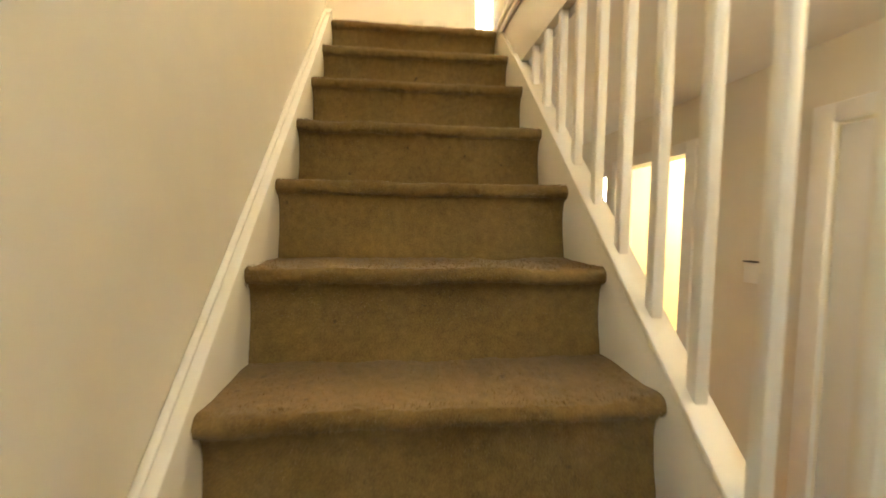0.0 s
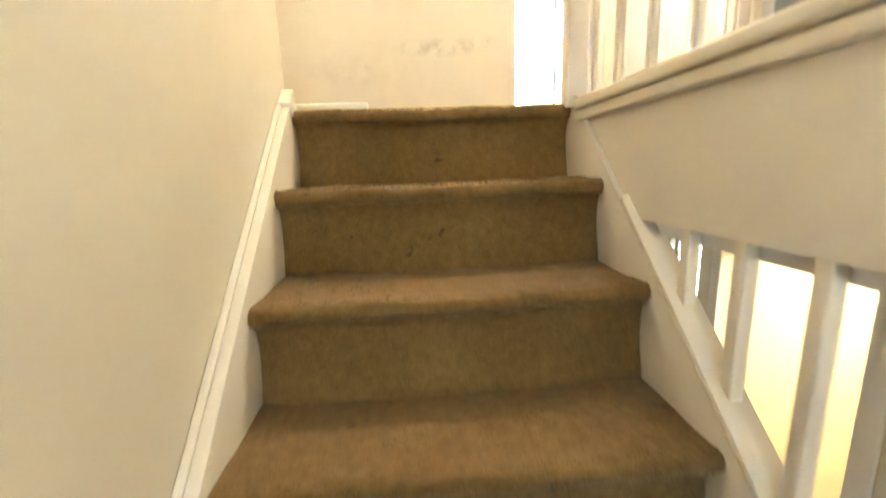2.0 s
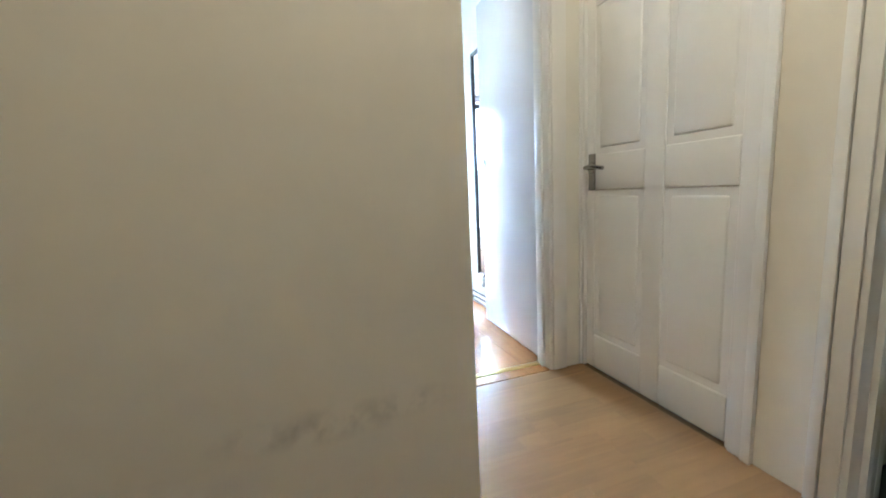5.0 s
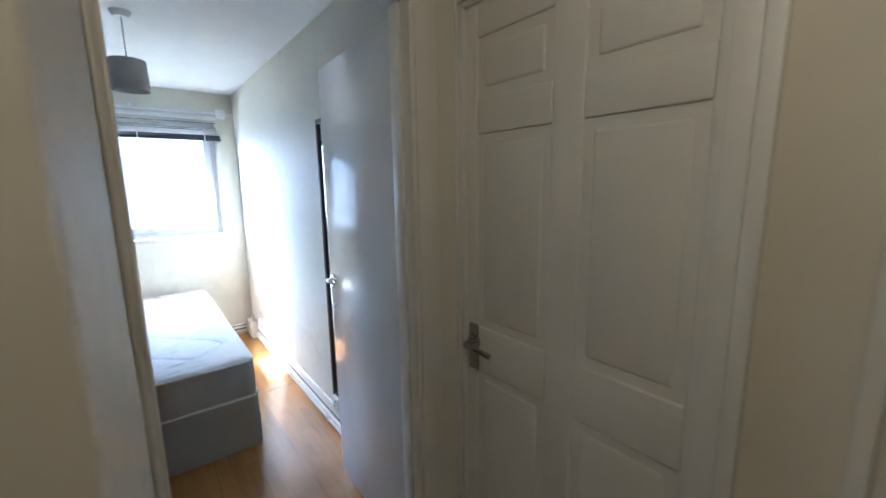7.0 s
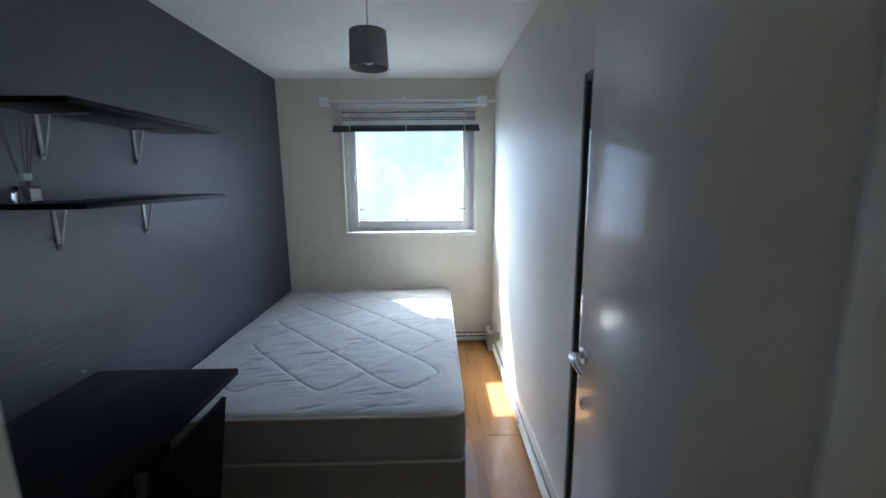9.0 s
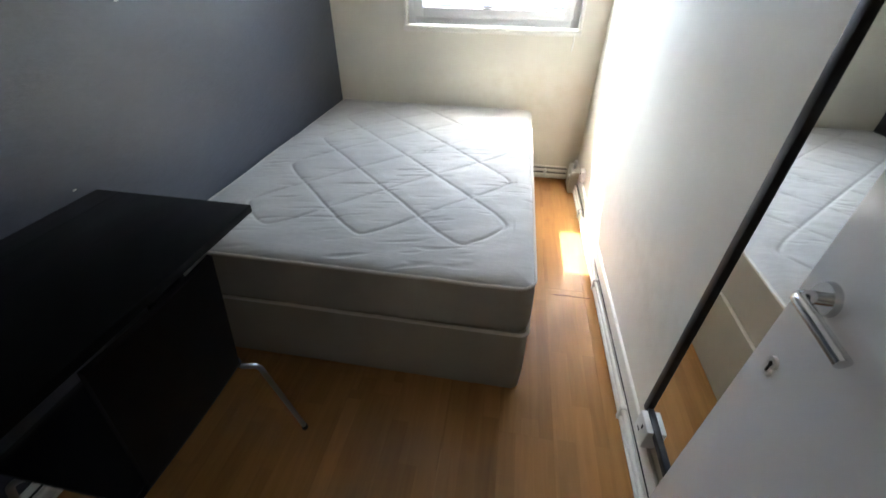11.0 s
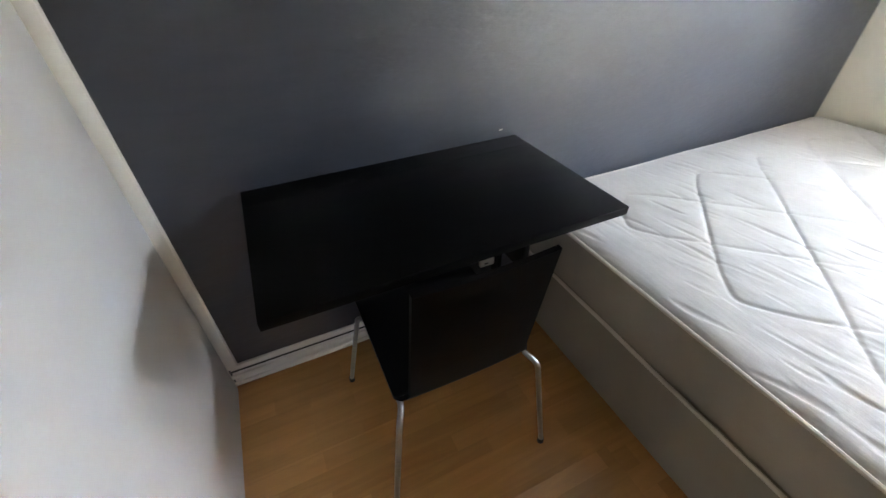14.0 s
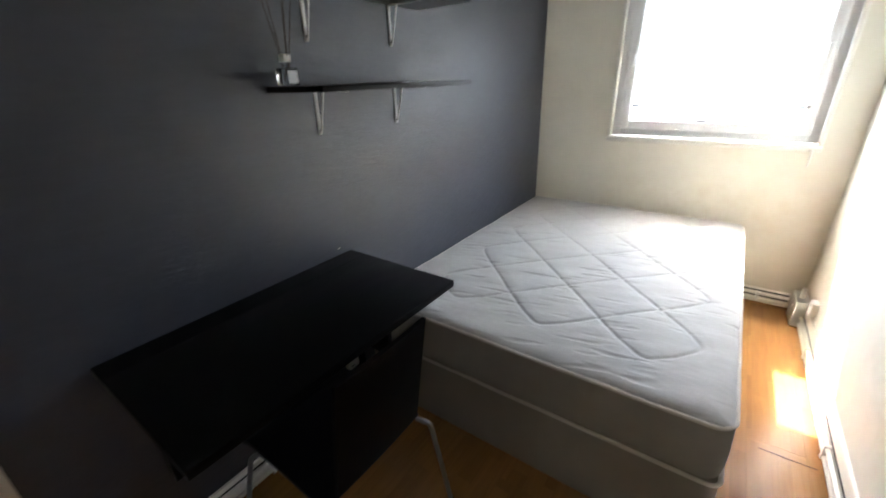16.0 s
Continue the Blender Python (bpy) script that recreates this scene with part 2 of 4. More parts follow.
BLACK_FRAME = surface("black_frame_paint", (0.012, 0.011, 0.011), 0.4, vary=0.2)
# Chrome darkened to hold the dark surroundings that the passage handle reflects.
DIM_CHROME = surface("dimmed_chrome", (0.44, 0.43, 0.42), 0.24, 1.0, 0.2, 9, 80)
RUBBER = surface("black_rubber", (0.015, 0.015, 0.015), 0.7, vary=0.2)
SLAT = surface("dark_blind_slats", (0.05, 0.055, 0.065), 0.45, vary=0.2)
SHADE_CLOTH = surface("grey_shade_fabric", (0.50, 0.49, 0.47), 0.85, vary=0.1, large=4, fine=400, relief=0.0006)
# Divan and border fabric: shade on the bed's sides is mixed into the colour.
BED_CLOTH = surface("beige_divan_fabric", (0.31, 0.28, 0.225), 0.9, vary=0.12, large=3, fine=500, relief=0.0008)
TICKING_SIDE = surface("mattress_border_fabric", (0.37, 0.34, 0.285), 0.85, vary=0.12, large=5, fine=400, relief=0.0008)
PIPING = surface("pale_piping", (0.66, 0.62, 0.54), 0.7, vary=0.1)
BLUE_CARPET = surface("dark_blue_carpet", (0.03, 0.032, 0.075), 0.95, vary=0.3, fine=200)
SLATE = surface("dark_floor_tile", (0.035, 0.036, 0.036), 0.3, vary=0.3, large=6, fine=80)
GROUT = surface("dark_grout", (0.06, 0.06, 0.058), 0.9, vary=0.2)
# Near-black for gaps, holes and shade laid on as strips.
DARK_GAP = surface("dark_void", (0.012, 0.011, 0.010), 0.9, vary=0.2)
SUBFLOOR = surface("subfloor_board", (0.16, 0.11, 0.06), 0.9, vary=0.2)
ROSE = surface("ceiling_rose_plastic", (0.78, 0.78, 0.77), 0.35, vary=0.04)
REED = surface("reed_wood", (0.05, 0.036, 0.026), 0.7, vary=0.2)
LABEL_WHITE = surface("white_paper", (0.80, 0.80, 0.79), 0.6, vary=0.05)


def ticking():
    m, t, b = nodes_of("white_damask_ticking")
    big = noise_node(t, 2.5, 5)
    weave = noise_node(t, 420.0, 2)
    damask = noise_node(t, 26.0, 3, (1, 2.6, 1))
    base = (0.485, 0.465, 0.425)
    c = ramp(t, big.outputs[0], 0.3, 0.7, tuple(v * 0.84 for v in base), tuple(v * 1.06 for v in base))
    c = blend(t, 0.3, c, ramp(t, damask.outputs[0], 0.42, 0.6, tuple(v * 0.9 for v in base), tuple(v * 1.06 for v in base)))
    t.links.new(c, b.inputs["Base Color"])
    b.inputs["Roughness"].default_value = 0.72
    b.inputs["Sheen Weight"].default_value = 0.15
    wrinkle = noise_node(t, 5.0, 5, (1.2, 9.0, 1), rough=0.6)
    bump(t, b, wrinkle.outputs[0], 0.22, 0.006)
    bump(t, b, weave.outputs[0], 0.25, 0.0006)
    return m


TICKING = ticking()


def clear_glass(name, tint=(1, 1, 1), rough=0.0):
    m, t, b = nodes_of(name)
    b.inputs["Base Color"].default_value = (*tint, 1)
    b.inputs["Transmission Weight"].default_value = 1.0
    b.inputs["Roughness"].default_value = rough
    b.inputs["IOR"].default_value = 1.45
    return m


GLASS = clear_glass("window_glass", (0.97, 0.99, 1.0))
BOTTLE_GLASS = clear_glass("bottle_glass", (0.85, 0.86, 0.88))
MIRROR, _t, _b = nodes_of("mirror_silver")
_b.inputs["Base Color"].default_value = (0.90, 0.91, 0.91, 1)
_b.inputs["Metallic"].default_value, _b.inputs["Roughness"].default_value = 1.0, 0.012


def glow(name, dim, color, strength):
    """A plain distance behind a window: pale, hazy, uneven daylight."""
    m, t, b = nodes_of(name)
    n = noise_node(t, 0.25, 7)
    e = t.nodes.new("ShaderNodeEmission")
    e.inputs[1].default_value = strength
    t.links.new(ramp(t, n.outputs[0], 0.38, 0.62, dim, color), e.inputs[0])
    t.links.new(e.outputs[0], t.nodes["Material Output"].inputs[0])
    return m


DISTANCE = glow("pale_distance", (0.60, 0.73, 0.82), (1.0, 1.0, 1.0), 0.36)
PORCH_LIGHT = glow("porch_daylight", (0.58, 0.65, 0.72), (0.80, 0.90, 1.0), 0.12)


# ---- building helpers ----
def bx(bm, a, b, bevel=0.0, seg=2):
    """Adds a box from corner a to corner b, with rounded edges if bevel is given."""
    vs = [bm.verts.new((x, y, z)) for x in (a[0], b[0]) for y in (a[1], b[1]) for z in (a[2], b[2])]
    fs = [bm.faces.new([vs[i] for i in q]) for q in ((0, 1, 3, 2), (4, 6, 7, 5), (0, 4, 5, 1), (2, 3, 7, 6), (0, 2, 6, 4), (1, 5, 7, 3))]
    if bevel:
        es = list({e for f in fs for e in f.edges})
        bmesh.ops.bevel(bm, geom=es, offset=bevel, segments=seg, profile=0.5, affect="EDGES")
    return bm


def boxes(*pairs, bevel=0.0, seg=2):
    bm = bmesh.new()
    for a, b in pairs:
        bx(bm, a, b, bevel, seg)
    return bm


def cyl(bm, p, q, r, r2=None, seg=20, caps=True):
    """Adds a round bar from p to q."""
    p, q = Vector(p), Vector(q)
    m = Matrix.Translation((p + q) / 2) @ (q - p).to_track_quat("Z", "Y").to_matrix().to_4x4()
    bmesh.ops.create_cone(bm, cap_ends=caps, segments=seg, radius1=r, radius2=r if r2 is None else r2, depth=(q - p).length, matrix=m)
    return bm


def tube(points, r, seg=12, closed=False):
    """A round tube through the points, as a bmesh."""
    bm = bmesh.new()
    pts = [Vector(p) for p in points]
    rings = []
    up = None
    for i, p in enumerate(pts):
        d = (pts[min(i + 1, len(pts) - 1)] - pts[max(i - 1, 0)]).normalized()
        if up is None:
            up = Vector((0, 0, 1)) if abs(d.z) < 0.9 else Vector((1, 0, 0))
        s = d.cross(up).normalized()
        up = s.cross(d).normalized()
        rings.append([bm.verts.new(p + r * (math.cos(a) * s + math.sin(a) * up)) for a in (2 * math.pi * k / seg for k in range(seg))])
    for a, b in zip(rings, rings[1:]):
        for k in range(seg):
            bm.faces.new((a[k], a[(k + 1) % seg], b[(k + 1) % seg], b[k]))
    bm.faces.new(rings[0][::-1])
    bm.faces.new(rings[-1])
    return bm


def arc_path(points, radius, steps=6):
    """The points of a polyline with its corners rounded."""
    pts = [Vector(p) for p in points]
    out = [pts[0]]
    for a, b, c in zip(pts, pts[1:], pts[2:]):
        r = min(radius, (a - b).length * 0.45, (c - b).length * 0.45)
        p, q = b + (a - b).normalized() * r, b + (c - b).normalized() * r
        for k in range(steps + 1):
            f = k / steps
            out.append((1 - f) ** 2 * p + 2 * f * (1 - f) * b + f ** 2 * q)
    return out + [pts[-1]]


def prism(outline, x0, x1, bevel=0.0):
    """A shape in the y-z plane drawn out from x0 to x1."""
    bm = bmesh.new()
    a = [bm.verts.new((x0, y, z)) for y, z in outline]
    b = [bm.verts.new((x1, y, z)) for y, z in outline]
    bm.faces.new(a)
    bm.faces.new(b[::-1])
    for i in range(len(a)):
        j = (i + 1) % len(a)
        bm.faces.new((a[i], b[i], b[j], a[j]))
    bmesh.ops.recalc_face_normals(bm, faces=bm.faces)
    if bevel:
        bmesh.ops.bevel(bm, geom=list(bm.edges), offset=bevel, segments=2, profile=0.5, affect="EDGES")
    return bm


def linked(name, bm, material, smooth=True):
    bmesh.ops.recalc_face_normals(bm, faces=bm.faces)
    me = bpy.data.meshes.new(name)
    bm.to_mesh(me)
    bm.free()
    me.materials.append(material)
    if smooth:
        me.polygons.foreach_set("use_smooth", [True] * len(me.polygons))
        me.set_sharp_from_angle(angle=radians(38))
    return new(name, me)


def part(name, bm, material, parent, label=""):
    ob = linked(name, bm, material)
    ob.parent = parent
    ob.matrix_parent_inverse = parent.matrix_world.inverted()
    return tagged(ob, label)


def thing(name, label, category, at=(0, 0, 0), group=""):
    ob = new(name)
    ob.empty_display_size = 0.05
    ob.location = at
    ob.matrix_world = Matrix.Translation(at)
    return tagged(ob, label, category, group)


def setting(name, bm, material, label=""):
    return tagged(linked(name, bm, material), label, kind="structure")


# ---- structure ----
H = 2.30            # ceiling height
LOW = -2.60         # floor of the lower hall
RISE, GO, TOP = 0.2166, 0.229, -0.82   # steps: rise, going, front of the top nosing

setting("wall_north", boxes(((-1.39, 0.0, -0.03), (0.0, 0.70, H))), HALL_PAINT, "cream painted landing wall with grey scuff marks")
setting("wall_bedroom_south", boxes(((-1.05, 0.70, -0.03), (-0.008, 0.795, H)), ((-0.008, 0.70, 2.0), (0.714, 0.795, H)), ((0.714, 0.70, -0.03), (0.99, 0.795, H))), CREAM)
setting("wall_bedroom_west", boxes(((-1.05, 0.795, -0.03), (-0.948, 3.97, H))), GREY, "slate grey feature wall with roller marks")
setting("wall_bedroom_east", boxes(((0.867, 0.795, -0.03), (0.99, 3.97, H))), CREAM)
WX0, WX1, WZ0, WZ1 = -0.426, 0.705, 0.995, 2.04   # window opening
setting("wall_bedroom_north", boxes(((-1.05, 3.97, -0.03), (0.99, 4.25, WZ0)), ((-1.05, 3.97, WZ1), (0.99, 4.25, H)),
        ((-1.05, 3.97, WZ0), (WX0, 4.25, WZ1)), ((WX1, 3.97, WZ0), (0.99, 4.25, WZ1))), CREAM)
setting("wall_east", boxes(((0.87, -3.6, -0.011), (0.99, -0.88, H)), ((0.87, -0.88, 2.0), (0.99, -0.30, H)), ((0.87, -0.30, -0.03), (0.99, -0.035, H)),
        ((0.87, -0.035, 2.0), (0.99, 0.698, H)), ((0.87, 0.698, -0.03), (0.99, 0.70, H))), HALL_PAINT)
setting("wall_west", boxes(((-1.33, -0.72, 2.0), (-1.205, 0.0, H)), ((-1.33, -0.023, -0.03), (-1.205, 0.0, 2.0))), HALL_PAINT)
setting("wall_stair_west", boxes(((-1.39, -4.6, LOW), (-0.90, -0.72, H)), bevel=0.012), HALL_PAINT, "cream stairwell wall with grey smudges")
setting("wall_south", boxes(((-0.90, -4.72, LOW), (1.07, -4.6, H))), HALL_PAINT)
setting("wall_gallery_south", boxes(((0.03, -3.72, -0.03), (0.99, -3.6, H))), HALL_PAINT)
setting("ceiling", boxes(((-1.39, -4.6, H), (0.99, 0.70, H + 0.12)), ((-1.05, 0.70, H), (0.99, 4.25, H + 0.12))), CEILING_PAINT)
setting("closet_back", boxes(((-1.60, -0.72, 0.0), (-1.52, 0.0, 2.1))), DARK_GAP)

# lower hall
setting("wall_hall_east", boxes(((0.95, -4.6, LOW), (1.07, -2.40, -0.302)), ((0.95, -2.40, -0.62), (1.07, -1.62, -0.302)), ((0.95, -1.62, LOW), (1.07, -0.95, -0.302)),
        ((0.95, -0.95, -0.60), (1.07, -0.28, -0.302)), ((0.95, -0.28, LOW), (1.07, -0.13, -0.302)), ((0.95, -0.13, -0.60), (1.07, 0.12, -0.302)),
        ((0.95, -0.13, LOW), (1.07, 0.12, -1.60)), ((0.95, 0.12, LOW), (1.07, 0.52, -0.302))), HALL_PAINT)
setting("wall_hall_north", boxes(((-0.90, 0.40, LOW), (0.95, 0.52, -0.302))), HALL_PAINT)
setting("wall_hall_west", boxes(((-0.98, -0.72, LOW), (-0.90, 0.52, -0.30))), HALL_PAINT)
setting("hall_floor", boxes(((-0.90, -4.6, LOW - 0.1), (1.07, 0.52, LOW))), LAMINATE_Y)
setting("wall_side_room", boxes(((1.07, -1.80, LOW), (2.6, -1.70, -0.25)), ((1.07, -0.24, LOW), (2.6, -0.14, -0.25)), ((2.5, -1.70, LOW), (2.6, -0.24, -0.25)),
        ((1.07, -1.70, -0.30), (2.5, -0.24, -0.25))), SIDE_PAINT)
setting("side_room_floor", boxes(((1.07, -1.70, LOW - 0.1), (2.5, -0.24, LOW))), LAMINATE_X)

# bathroom seen through its doorway
setting("wall_bathroom", boxes(((0.99, -0.14, -0.03), (2.2, -0.04, H)), ((2.2, -1.5, -0.03), (2.3, -0.04, H)), ((0.99, -1.6, -0.03), (2.3, -1.5, H)), ((0.99, -1.5, 2.25), (2.2, -0.14, H))), OLIVE)
bath = setting("bathroom_floor", boxes(((0.90, -1.5, -0.3), (2.2, -0.14, -0.008))), GROUT)

# ground and distance outside
setting("ground", boxes(((-400, 4.3, -2.9), (400, 900, -2.8))), surface("rough_grass", (0.06, 0.09, 0.03), 0.9, vary=0.4, large=0.3, fine=8), "grass outside the window")
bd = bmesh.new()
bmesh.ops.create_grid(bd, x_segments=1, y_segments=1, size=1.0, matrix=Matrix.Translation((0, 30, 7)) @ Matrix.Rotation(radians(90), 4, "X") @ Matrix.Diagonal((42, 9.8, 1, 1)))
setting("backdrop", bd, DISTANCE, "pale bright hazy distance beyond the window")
bd = bmesh.new()
bmesh.ops.create_grid(bd, x_segments=1, y_segments=1, size=1.0, matrix=Matrix.Translation((1.9, 0.25, -1.2)) @ Matrix.Rotation(radians(90), 4, "Y") @ Matrix.Diagonal((1.1, 0.35, 1, 1)))
setting("backdrop_porch", bd, PORCH_LIGHT, "bright daylight beyond the side light")

# floors: slabs, with boards laid on them further down
landing_floor = setting("floor", boxes(((-1.52, -0.745, -0.30), (0.99, 0.70, -0.012)), ((0.0, -3.6, -0.30), (0.90, -0.7455, -0.012))), SUBFLOOR, "beech laminate landing floor")
bedroom_floor = setting("floor_bedroom", boxes(((-0.948, 0.70, -0.30), (0.867, 3.97, -0.012))), SUBFLOOR, "worn beech laminate bedroom floor")

# landing edge over the stairs: fascia and its rounded capping
fas = setting("trim_fascia", boxes(((-0.03, -3.6, -0.305), (-0.001, -0.79, -0.01))), CREAM_GLOSS, "cream gloss fascia board below the landing edge")
setting("trim_capping", boxes(((-0.056, -3.6, -0.027), (0.022, -0.86, 0.004)), bevel=0.008, seg=3), CREAM_GLOSS)
setting("trim_capping_mould", boxes(((-0.048, -3.6, -0.058), (-0.0305, -0.86, -0.0275)), bevel=0.008, seg=3), CREAM_GLOSS)
setting("hall_ceiling", boxes(((0.0, -4.6, -0.335), (0.95, 0.40, -0.301)), ((-0.90, -0.70, -0.335), (0.0, 0.40, -0.301))), CEILING_PAINT)


# ---- the stairs ----
def step_mesh(i):
    """One carpeted step: tread, soft round nosing and riser, with an uneven pile."""
    y0, z = TOP - GO * i, -RISE * i
    x0, x1 = -0.868, -0.036
    prof = []
    if i:
        prof += [(y0 + GO + 0.055 - k * (GO + 0.027) / 6, z + 0.002 * math.sin(k)) for k in range(7)]
    else:
        prof += [(y0 + 0.050, z - 0.002), (y0 + 0.03, z)]
    r = 0.021
    prof += [(y0 + r - r * math.sin(a), z - r + r * math.cos(a)) for a in (radians(d) for d in range(0, 181, 20))]
    prof += [(y0 + 0.030, z - 0.056), (y0 + 0.034, z - 0.085), (y0 + 0.033, z - 0.12), (y0 + 0.028, z - 0.155), (y0 + 0.020, z - 0.19), (y0 + 0.014, z - RISE - 0.012)]
    n = 150
    bm = bmesh.new()
    rows = []
    for k in range(n + 1):
        x = x0 + (x1 - x0) * k / n
        row = []
        for j, (y, zz) in enumerate(prof):
            p = Vector((x, y, zz))
            w = noise.noise(p * 9) * 0.006 + noise.noise(p * 38) * 0.003 + noise.noise(p * 90) * 0.002 + noise.noise(p * 190) * 0.0014
            sag = 0.004 * math.sin((x - x0) / (x1 - x0) * math.pi)
            row.append(bm.verts.new((x, y + w * 0.6 - sag * 0.3, zz + w - (sag if j < 9 else 0))))
        rows.append(row)
    for a, b in zip(rows, rows[1:]):
        for j in range(len(prof) - 1):
            bm.faces.new((a[j], a[j + 1], b[j + 1], b[j]))
    return bm


def pile_mesh(i, count, rng):
    """Loose tufts that stand out of a carpeted step, as small blades."""
    y0, z = TOP - GO * i, -RISE * i
    verts, faces = [], []
    for k in range(count):
        x = rng.uniform(-0.862, -0.042)
        where = rng.random()
        if where < 0.30 and i:
            p, nrm = Vector((x, y0 + 0.02 + rng.uniform(0, GO - 0.01), z + 0.001)), Vector((0, -0.1, 1))
        elif where < 0.72:
            a = radians(rng.uniform(0, 170))
            p, nrm = Vector((x, y0 + 0.021 - 0.021 * math.sin(a), z - 0.021 + 0.021 * math.cos(a))), Vector((0, -math.sin(a), math.cos(a)))
        else:
            p, nrm = Vector((x, y0 + 0.031, z - rng.uniform(0.05, RISE - 0.01))), Vector((0, -1, 0.1))
        p = p + nrm * (noise.noise(p * 9) * 0.004)
        tip = p + (nrm + Vector((rng.uniform(-0.7, 0.7), rng.uniform(-0.5, 0.5), rng.uniform(-0.7, 0.4)))).normalized() * (rng.uniform(0.0015, 0.0035) if where < 0.30 else rng.uniform(0.003, 0.0075))
        side = nrm.cross(Vector((rng.uniform(-1, 1), rng.uniform(-1, 1), rng.uniform(-1, 1)))).normalized() * 0.0011
        n = len(verts)
        verts += [p - side - nrm * 0.002, p + side - nrm * 0.002, tip]
        faces.append((n, n + 1, n + 2))
    me = bpy.data.meshes.new("carpet_pile")
    me.from_pydata(verts, [], faces)
    me.materials.append(CARPET)
    return me


def nosing_line(y):
    return (y - TOP) * RISE / GO


stairs = thing("staircase", "steep staircase with worn brown carpet and cream strings", "staircase", (0, TOP, 0))
for i in range(12):
    part("carpeted_step", step_mesh(i), CARPET, stairs, "worn brown carpeted step")
pile_rng = random.Random(11)
for i in range(10):
    pile = new("carpet_pile", pile_mesh(i, 5200 if i < 7 else 2500, pile_rng))
    pile.parent = stairs
    pile.matrix_parent_inverse = stairs.matrix_world.inverted()
    tagged(pile, kind="stuff")
end = TOP - GO * 12


def raked(y0, y1, below, above, x0, x1, bevel):
    """A board that follows the pitch of the stairs from y0 down to y1."""
    return prism([(y0, nosing_line(y0) - below), (y1, nosing_line(y1) - below), (y1, nosing_line(y1) + above), (y0, nosing_line(y0) + above)], x0, x1, bevel)


part("string", raked(-0.772, end - 0.25, 0.34, 0.022, -0.899, -0.862, 0.004), HALL_PAINT, stairs, "cream painted wall string")
part("string_bead", raked(-0.84, end - 0.25, -0.0225, 0.034, -0.899, -0.882, 0.005), HALL_PAINT, stairs)
part("string_block", boxes(((-0.899, -0.838, -0.02), (-0.858, -0.765, 0.022)), bevel=0.006), CREAM_GLOSS, stairs)
part("string", raked(-0.775, end - 0.18, 0.34, 0.030, -0.044, -0.0325, 0.003), CREAM_GLOSS, stairs, "cream gloss outer string")
part("string", raked(-1.17, end - 0.18, 0.34, 0.030, -0.031, 0.004, 0.003), CREAM_GLOSS, stairs)
part("string_cap", raked(-1.14, end - 0.18, -0.032, 0.054, -0.050, 0.012, 0.005), CREAM_GLOSS, stairs)
part("string_bead", raked(-0.80, -1.135, -0.028, 0.036, -0.047, -0.0315, 0.002), CREAM_GLOSS, stairs)
part("soffit", raked(-1.0, end - 0.1, 0.335, -0.325, -0.861, -0.045, 0.0), HALL_PAINT, stairs, "painted underside of the stairs")
part("nosing_strip", boxes(((-0.862, -0.795, -0.008), (-0.055, -0.752, 0.0035)), bevel=0.002), BRASS, stairs, "worn brass nosing strip")

# lower balusters between the string and the landing
lower = thing("balustrade_lower", "white painted square balusters beside the carpeted stairs", "balustrade", (-0.015, -1.8, -1.0))
k = 0
y = -1.342
while y > -3.3:
    zb = nosing_line(y) + 0.055
    part("baluster", boxes(((-0.028, y - 0.0125, zb - 0.03), (-0.003, y + 0.0125, min(-0.3055, zb + 1.0))), bevel=0.003), CREAM_GLOSS, lower)
    k += 1
    y -= 0.1265

# landing balustrade
upper = thing("balustrade_upper", "cream gloss landing balustrade with square newel post", "balustrade", (-0.02, -0.82, 0))
part("newel_post", boxes(((-0.062, -0.838, -0.012), (-0.006, -0.781, 0.853)), bevel=0.004), CREAM_GLOSS, upper)
part("rail_board", boxes(((-0.050, -3.6, 0.825), (-0.018, -0.803, 0.880)), bevel=0.004), CREAM_GLOSS, upper)
part("handrail", boxes(((-0.078, -3.6, 0.8805), (0.010, -0.779, 0.911)), bevel=0.007, seg=3), CREAM_GLOSS, upper)
y = -0.932
while y > -3.5:
    part("baluster", boxes(((-0.038, y - 0.009, 0.0), (-0.020, y + 0.009, 0.826)), bevel=0.003), CREAM_GLOSS, upper)
    y -= 0.1325


# ---- doors and frames ----
def lever(parent, x, y, z, out, toward, plate=None, material=CHROME, name="door_handle"):
    """A lever handle on a wall along y; out: +1 or -1 along x; toward: +1 or -1 along y."""
    h = part(name, cyl(bmesh.new(), (x, y, z), (x + out * 0.010, y, z), 0.026, 0.024, 24), material, parent, "chrome lever handle")
    if plate:
        part("back_plate", boxes(((min(x, x + out * 0.006), y - 0.021, z - plate * 0.62), (max(x, x + out * 0.006), y + 0.021, z + plate * 0.38)), bevel=0.0025), material, h)
    pts = arc_path([(x + out * 0.008, y, z), (x + out * 0.050, y, z), (x + out * 0.056, y + toward * 0.055, z + 0.004), (x + out * 0.046, y + toward * 0.115, z - 0.006)], 0.02)
    part("lever", tube(pts, 0.0088, 14), material, h)
    return h


def knob(parent, x, y, z, out, r=0.026):
    k = part("door_knob", cyl(bmesh.new(), (x, y, z), (x + out * 0.006, y, z), 0.028, 0.026, 24), STEEL, parent, "brushed steel round knob")
    bm = bmesh.new()
    bmesh.ops.create_uvsphere(bm, u_segments=20, v_segments=14, radius=r, matrix=Matrix.Translation((x + out * 0.048, y, z)) @ Matrix.Diagonal((0.8, 1, 1, 1)))
    part("knob", bm, STEEL, k)
    part("spindle", cyl(bmesh.new(), (x, y, z), (x + out * 0.04, y, z), 0.010), STEEL, k)
    return k


